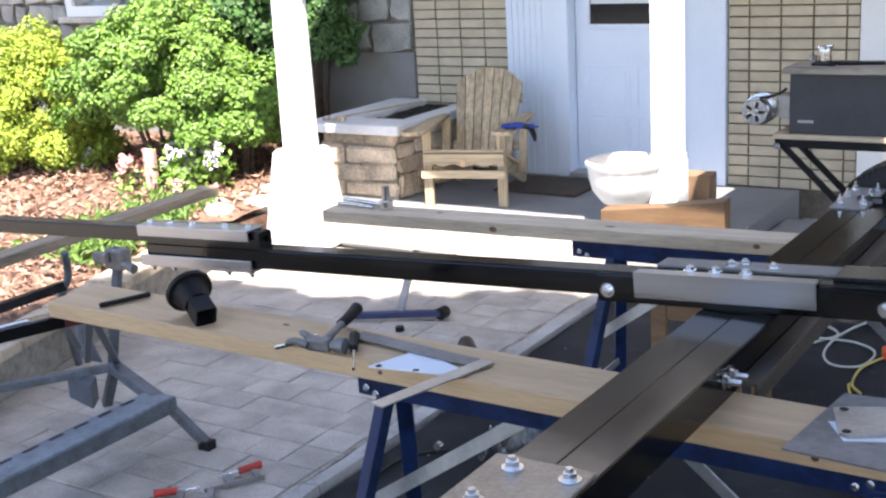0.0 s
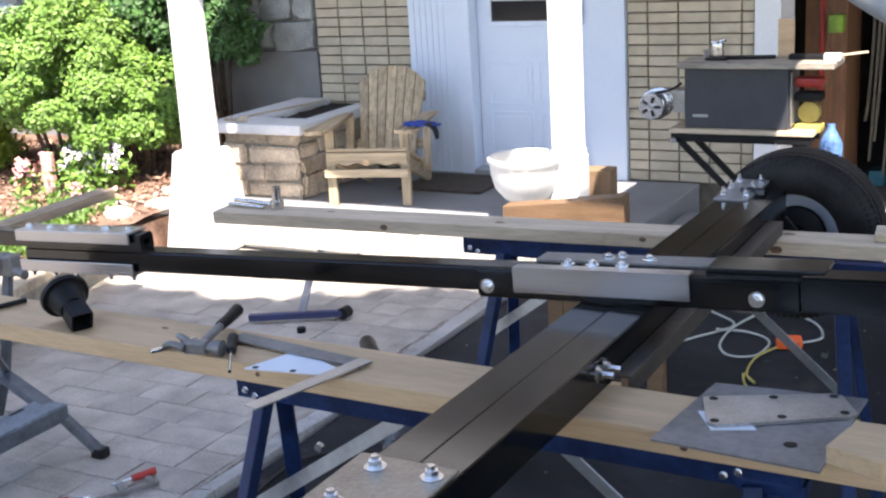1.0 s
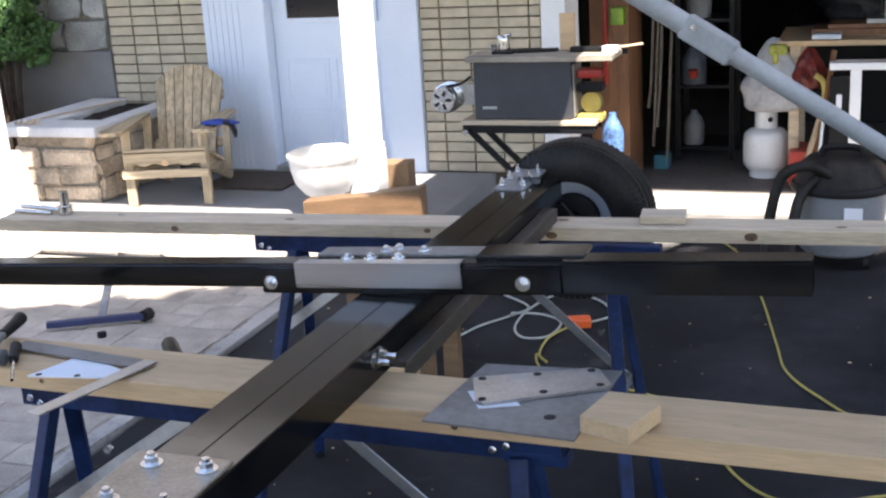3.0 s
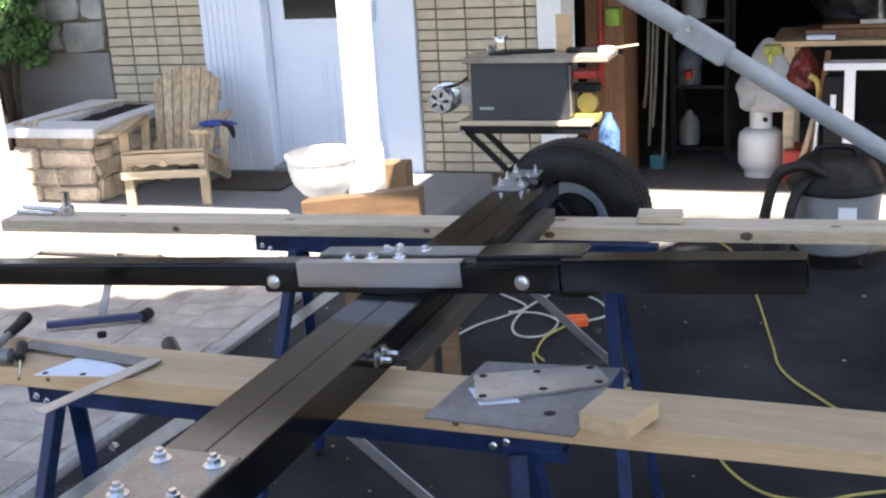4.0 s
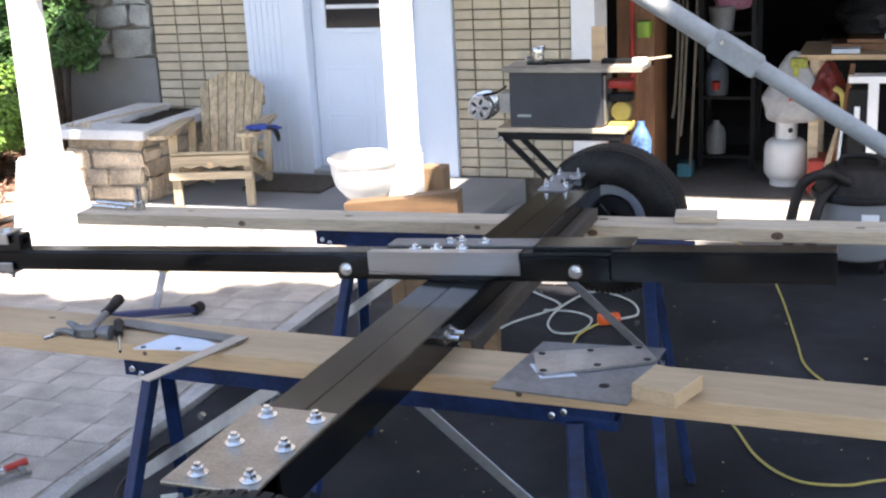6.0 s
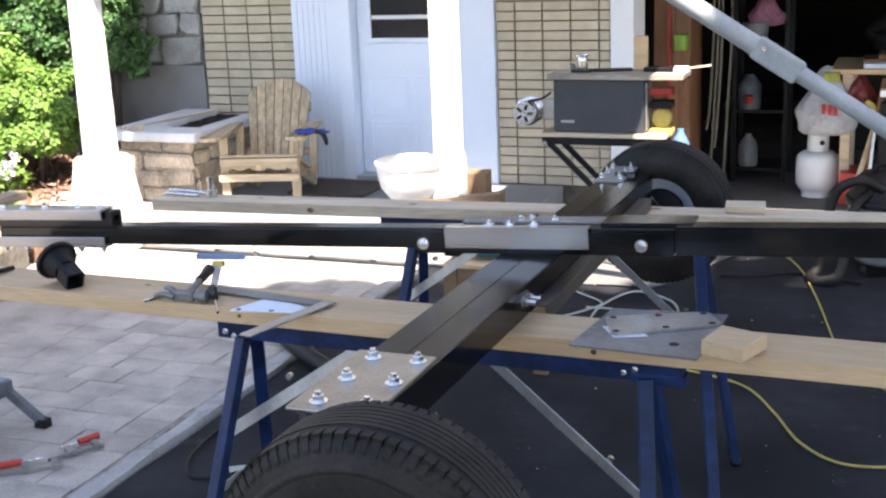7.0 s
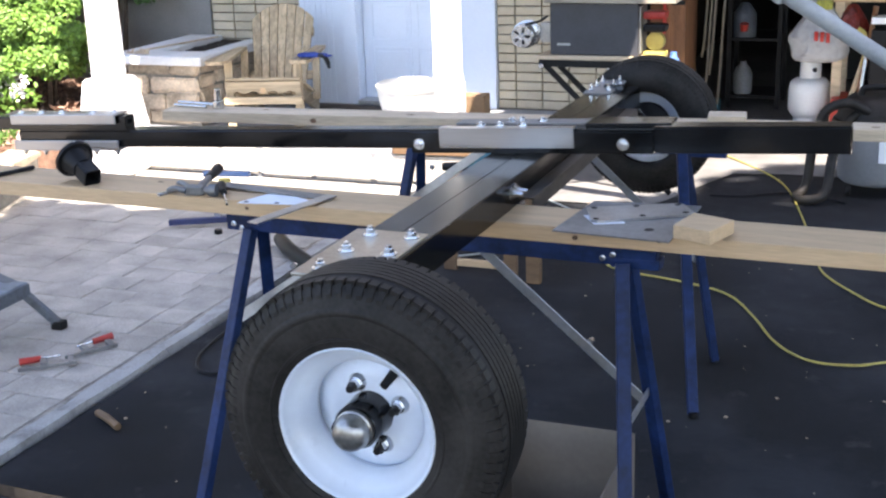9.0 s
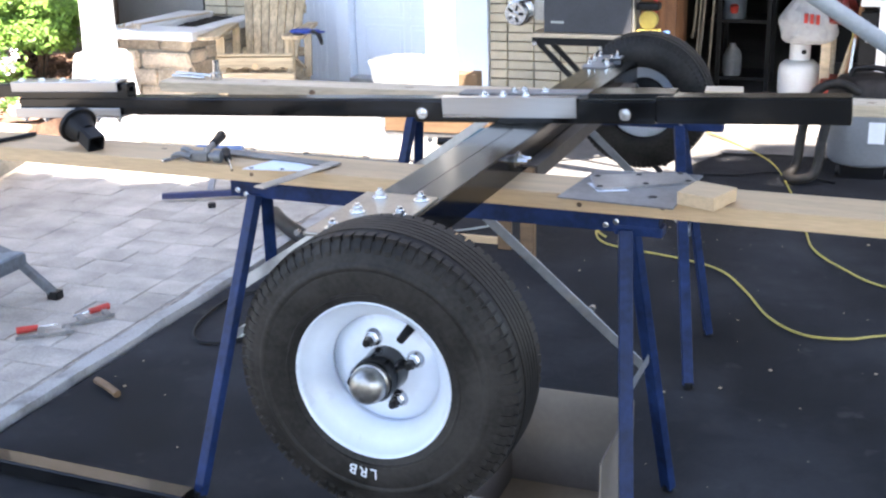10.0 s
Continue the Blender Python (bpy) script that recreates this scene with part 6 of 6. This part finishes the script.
# raised bed, retaining wall, rocks
bm = bmesh.new()
bmesh.ops.create_grid(bm, x_segments=70, y_segments=60, size=0.5)
for v in bm.verts:
    x, y = -6.3 + v.co.x * 6.4, 1.7 + v.co.y * 5.4
    lim = -3.05 - 0.30 * (y - 0.65) - 0.05 if y < 2.6 else -3.485
    x = min(x, lim)
    v.co = Vector((x, y, 0.175 + 0.05 * max(0, (y - 2)) + 0.03 * noise.noise(Vector((x * 2, y * 2, 0)))))
bx(bm, -4.3, -3.495, 2.59, 3.40, -0.1, 0.185)
structure("mulch_bed", bm, SOIL, "raised garden bed of brown soil", "ground")
rnd = np.random.default_rng(9)
n = 9000
px, py = rnd.uniform(-8.0, -3.2, n), rnd.uniform(0.9, 4.2, n)
ok = px < np.where(py < 2.62, -3.12 - 0.30 * (py - 0.65), -3.52)
px, py = px[ok], py[ok]
nr = rnd.normal(size=(len(px), 3)) * 0.45 + np.array([0, 0, 1])
nr /= np.linalg.norm(nr, axis=1, keepdims=True)
leaves("mulch_chips", MULCH, np.stack([px, py, 0.196 + 0.05 * np.maximum(0, py - 2) + rnd.uniform(0, 0.014, len(px))], 1), nr, 0.026, rnd, "reddish brown wood mulch chips", "mulch", "stuff", stretch=2.4)
rw = thing("retaining_wall", "low pale stone retaining wall along the garden bed", "wall", T(0, 0, 0))
p0, p1 = Vector((-2.86, -0.1, 0)), Vector((-3.62, 2.5, 0))
ang = math.atan2(p1.y - p0.y, p1.x - p0.x)
WMX = T(*p1) @ Matrix.Rotation(ang + math.pi, 4, "Z")
L = (p1 - p0).length
bm = bmesh.new()
bx(bm, 0, L, 0.0, 0.12, 0, 0.175, WMX)
part("core", bm, STONEMORTAR, rw)
stone_face(rw, TANSTONE, 0, L, 0.0, 0.16, WMX, rs, 0.07, 0.09, 0.16, 0.34, 0.03)
x = 0
while x < L:
    w = rs.uniform(0.28, 0.45)
    ob = part("cap_stone", made(block, w - 0.008, 0.20, 0.045, 0.008, rs), TANSTONE, rw)
    ob.matrix_world = WMX @ T(x, -0.05, 0.165)
    x += w
for k, (x, y, s) in enumerate(((-3.66, 2.70, 0.075), (-3.82, 2.86, 0.06), (-3.56, 2.94, 0.08), (-4.02, 2.80, 0.045), (-3.90, 2.64, 0.05), (-3.70, 3.16, 0.08))):
    bm = bmesh.new()
    r = bmesh.ops.create_icosphere(bm, subdivisions=3, radius=1.0)
    for v in r["verts"]:
        v.co = Vector((v.co.x * s * 1.2, v.co.y * s, v.co.z * s * 0.75)) * (1 + 0.3 * noise.noise(v.co * 1.3 + Vector((k * 5, 0, 0))))
    single("boulder", bm, LIMESTONE, "pale rounded garden boulder beside the column", "rock", "boulders at the column", m=T(x, y, 0.20 + s * 0.3))
# flowers and grass
def flowers(name, mat, label, centre, r, n, size, seed):
    rnd = np.random.default_rng(seed)
    a, q = rnd.uniform(0, 6.28, n), np.sqrt(rnd.uniform(0, 1, n)) * r
    base = np.stack([centre[0] + q * np.cos(a), centre[1] + q * np.sin(a) * 0.6, centre[2] + rnd.uniform(-0.08, 0.08, n)], 1)
    pts = np.repeat(base, 5, 0) + rnd.normal(size=(n * 5, 3)) * size * 0.5
    nr = rnd.normal(size=(n * 5, 3)) * 0.5 + np.array([0, -0.5, 0.5])
    nr /= np.linalg.norm(nr, axis=1, keepdims=True)
    f = leaves(name, mat, pts, nr, size, rnd, label, "flowers", "stuff", stretch=1.2)
    g = np.repeat(base, 9, 0) - np.array([0, 0, 0.07]) + rnd.normal(size=(n * 9, 3)) * np.array([0.06, 0.05, 0.05])
    nr = rnd.normal(size=(n * 9, 3)) + np.array([0, -0.3, 0.6])
    nr /= np.linalg.norm(nr, axis=1, keepdims=True)
    leaves("flower_leaves", LEAF, g, nr, 0.035, rnd, "green leaves round the flowers", "plants", "stuff")
flowers("white_flowers", PETALW, "cluster of small white flowers", (-4.22, 3.08, 0.44), 0.24, 44, 0.028, 21)
flowers("white_flowers", PETALW, "small white flowers under the shrub", (-5.55, 3.25, 0.36), 0.22, 18, 0.022, 22)
flowers("pink_flowers", PETALP, "pink rose blooms low in the bed", (-4.58, 2.98, 0.36), 0.14, 9, 0.055, 23)
flowers("pink_flowers", PETALP, "wilted pinkish blooms beside the stone", (-3.95, 2.78, 0.30), 0.22, 14, 0.03, 24)
single("garden_marker", boxes((-0.045, 0.045, -0.015, 0.015, 0, 0.30), bevel=0.004), PETALP, "pale pink plant marker standing in the bed", "marker", m=T(-4.47, 2.98, 0.2))
rnd = np.random.default_rng(31)
n = 900
gy = rnd.uniform(1.6, 2.9, n)
gx = -3.16 - 0.30 * (gy - 0.65) - np.abs(rnd.normal(size=n)) * 0.28
nr = rnd.normal(size=(n, 3)) * 0.6 + np.array([0, -1, 0.1])
nr /= np.linalg.norm(nr, axis=1, keepdims=True)
leaves("grass_tufts", GRASSM, np.stack([gx, gy, 0.23 + rnd.uniform(0, 0.05, n)], 1), nr, 0.03, rnd, "light green grass tufts along the bed edge", "grass", "stuff", stretch=3.0)

# unseen tree added behind the driveway to cast shade over it
tree = thing("shade_tree", "large leafy tree, unseen, added to shade the driveway", "tree", T(2.6, -9.0, 0))
bm = bmesh.new()
sweep(bm, [(0, 0, -0.1), (0.05, 0.1, 2.0), (-0.1, 0.4, 4.2), (-0.4, 1.2, 6.0)], (0.30, 0.13), 14, 5)
part("trunk", bm, BARK, tree)
rr = random.Random(77)
for k in range(9):
    q = Vector((rr.uniform(-3.5, 5.5), rr.uniform(0.5, 6.5), rr.uniform(5.6, 7.0)))
    part("limb", made(sweep, [(-0.05, 0.3, 3.6 + 0.15 * k), (q.x * 0.45, q.y * 0.5, 5.2), tuple(q)], (0.11, 0.03), 8, 5), BARK, tree)
rnd = np.random.default_rng(8)
def canopy(n, xr, yr, zr):
    p = np.stack([rnd.uniform(*xr, n), rnd.uniform(*yr, n), rnd.uniform(*zr, n)], 1)
    nr = rnd.normal(size=(n, 3)) * 0.55 + np.array([0, 0, 1.0])
    nr /= np.linalg.norm(nr, axis=1, keepdims=True)
    return p, nr
p, nr = canopy(36000, (-4.0, 6.5), (0.5, 10.2), (5.2, 7.2))
# crown edge and gaps are shaped to set the shade line and sun flecks
jag = np.array([noise.noise(Vector((x * 1.6, 3.1, 0))) for x in p[:, 0]])
edge = 8.02 + 0.14 * jag + 0.2 * np.clip((p[:, 0] + 2.1) / 0.3, 0, 1) - 0.5 * (p[:, 2] - 6.2) + 0.42 * np.clip((p[:, 0] + 2.80) / 0.2, 0, 1) + 0.40 * np.clip((p[:, 0] + 0.75) / 0.5, 0, 1) + 0.85 * np.exp(-((p[:, 0] - 0.06) / 0.42) ** 2)
gap = np.array([noise.noise(Vector((x * 1.9, y * 1.9, 7.0))) for x, y in zip(p[:, 0] - 0.289 * p[:, 2], p[:, 1] + 0.5 * p[:, 2])])
keep = (p[:, 1] < edge) & ((gap < 0.22) | (p[:, 1] < edge - 0.9) | (p[:, 0] < -1.9))
leaves("crown", DARKLEAF, p[keep], nr[keep], 0.26, rnd, "", "", parent=tree, stretch=1.3)

# ---------------------------------------------------------------- bricks, wall stones, kerb and pavers
rb = random.Random(3)
def piece_mesh(name, w, d, h, mat, bev):
    bm = bmesh.new()
    bx(bm, 0, w, 0, d, 0, h, None)
    es = [e for e in bm.edges if all(v.co.y < d * 0.5 for v in e.verts)]
    bmesh.ops.bevel(bm, geom=es, offset=bev, segments=1, affect="EDGES")
    return finish(bm, name, mat)
def piece(name, me, parent, m):
    ob = bpy.data.objects.new(name, me)
    scene.collection.objects.link(ob)
    ob.parent = parent
    ob.matrix_world = m
    return ob
CH, BL = 0.0603, 0.1775
wl, wr = bpy.data.objects["wall_left"], bpy.data.objects["wall_right"]
for wall, x0, x1, first in ((wl, -3.40, -2.692, 0.177), (wr, -1.283, -0.556, 0.125)):
    xs = [x0]
    x = x0 + first
    while x < x1 - 0.02:
        xs.append(x)
        x += BL
    xs.append(x1)
    meshes = [piece_mesh("brick", b - a - 0.009, 0.03, CH - 0.0085, BRICK, 0.0025) for a, b in zip(xs, xs[1:])]
    for r in range(23):
        for k, a in enumerate(xs[:-1]):
            piece("brick", meshes[k], wall, T(a + 0.0045, YF + rb.uniform(-0.001, 0.0015), 0.185 + r * CH))
ws = bpy.data.objects["wall_stone"]
z = 0.935
while z < 2.0:
    h = rb.uniform(0.13, 0.21)
    x = -3.42
    while x > -8.5:
        w = rb.uniform(0.15, 0.36)
        bm = bmesh.new()
        out = []
        for (u, v) in ((0, 0), (0.5, 0), (1, 0), (1, 0.5), (1, 1), (0.5, 1), (0, 1), (0, 0.5)):
            out.append((0.012 + u * (w - 0.024) + rb.uniform(-0.022, 0.022), 0.010 + v * (h - 0.02) + rb.uniform(-0.02, 0.02)))
        prism(bm, out, 0, 0.05 + rb.uniform(0, 0.02))
        top = [f for f in bm.faces if f.normal.z > 0.9 or all(v.co.z > 0.04 for v in f.verts)]
        bmesh.ops.bevel(bm, geom=list({e for f in top for e in f.edges}), offset=0.012, segments=1, affect="EDGES")
        bmesh.ops.transform(bm, matrix=T(x - w, YF + 0.05, z) @ Matrix.Rotation(radians(90), 4, "X"), verts=bm.verts)
        part("stone", bm, GREYSTONE, ws)
        x -= w
    z += h
kerb = thing("kerb_edging", "weathered concrete edging between pavers and asphalt", "kerb", T(0, 0, 0))
tagged(kerb, kind="structure")
y = -1.6
while y < 3.0:
    l = rb.uniform(0.7, 1.3)
    bm = bmesh.new()
    vs = bx(bm, -1.332, -1.266, y, min(y + l, 3.0) - 0.004, -0.1, 0.014)
    bmesh.ops.subdivide_edges(bm, edges=bm.edges[:], cuts=4, use_grid_fill=True)
    for v in bm.verts:
        q = Vector((v.co.x * 9, v.co.y * 9, v.co.z * 9))
        if v.co.z > 0:
            v.co.z += 0.012 * noise.noise(q)
        v.co.x += (0.016 if v.co.x > -1.3 else 0.006) * noise.noise(q * 1.3)
    part("kerb_stone", bm, CONCRETE, kerb)
    y += l
bed = bpy.data.objects["paver_bed"]
widths = (0.165, 0.205, 0.245, 0.285)
PH = 0.150
def paver_mesh(w):
    bm = bmesh.new()
    bx(bm, 0, w - 0.005, 0, PH - 0.005, -0.03, 0)
    es = [e for e in bm.edges if all(v.co.z > -0.01 for v in e.verts)]
    bmesh.ops.bevel(bm, geom=es, offset=0.003, segments=1, affect="EDGES")
    return finish(bm, "paver", PAVER)
pm = {w: paver_mesh(w) for w in widths}
count = 0
rest_v, rest_f = [], []
y = 3.01 - PH
while y > -2.2:
    x = KERB_X - 0.072
    while x > -5.2:
        w = rb.choice(widths)
        x -= w
        if x < -2.95 - 0.30 * (y - 0.3) - 0.35:
            break
        m = T(x, y, rb.uniform(-0.006, 0.0)) @ Matrix.Rotation(rb.uniform(-0.012, 0.012), 4, "Z")
        if count < 300 and -0.75 < y < 2.95 and x > -2.35:
            piece("paver", pm[w], bed, m)
            count += 1
        else:
            me = pm[w]
            o = len(rest_v)
            rest_v += [tuple(m @ v.co) for v in me.vertices]
            rest_f += [[o + i for i in p.vertices] for p in me.polygons]
    y -= PH
me = bpy.data.meshes.new("pavers_outer")
me.from_pydata(rest_v, [], rest_f)
me.materials.append(PAVER)
ob = new("pavers_outer", me)
ob.parent = bed
tagged(ob, kind="stuff")
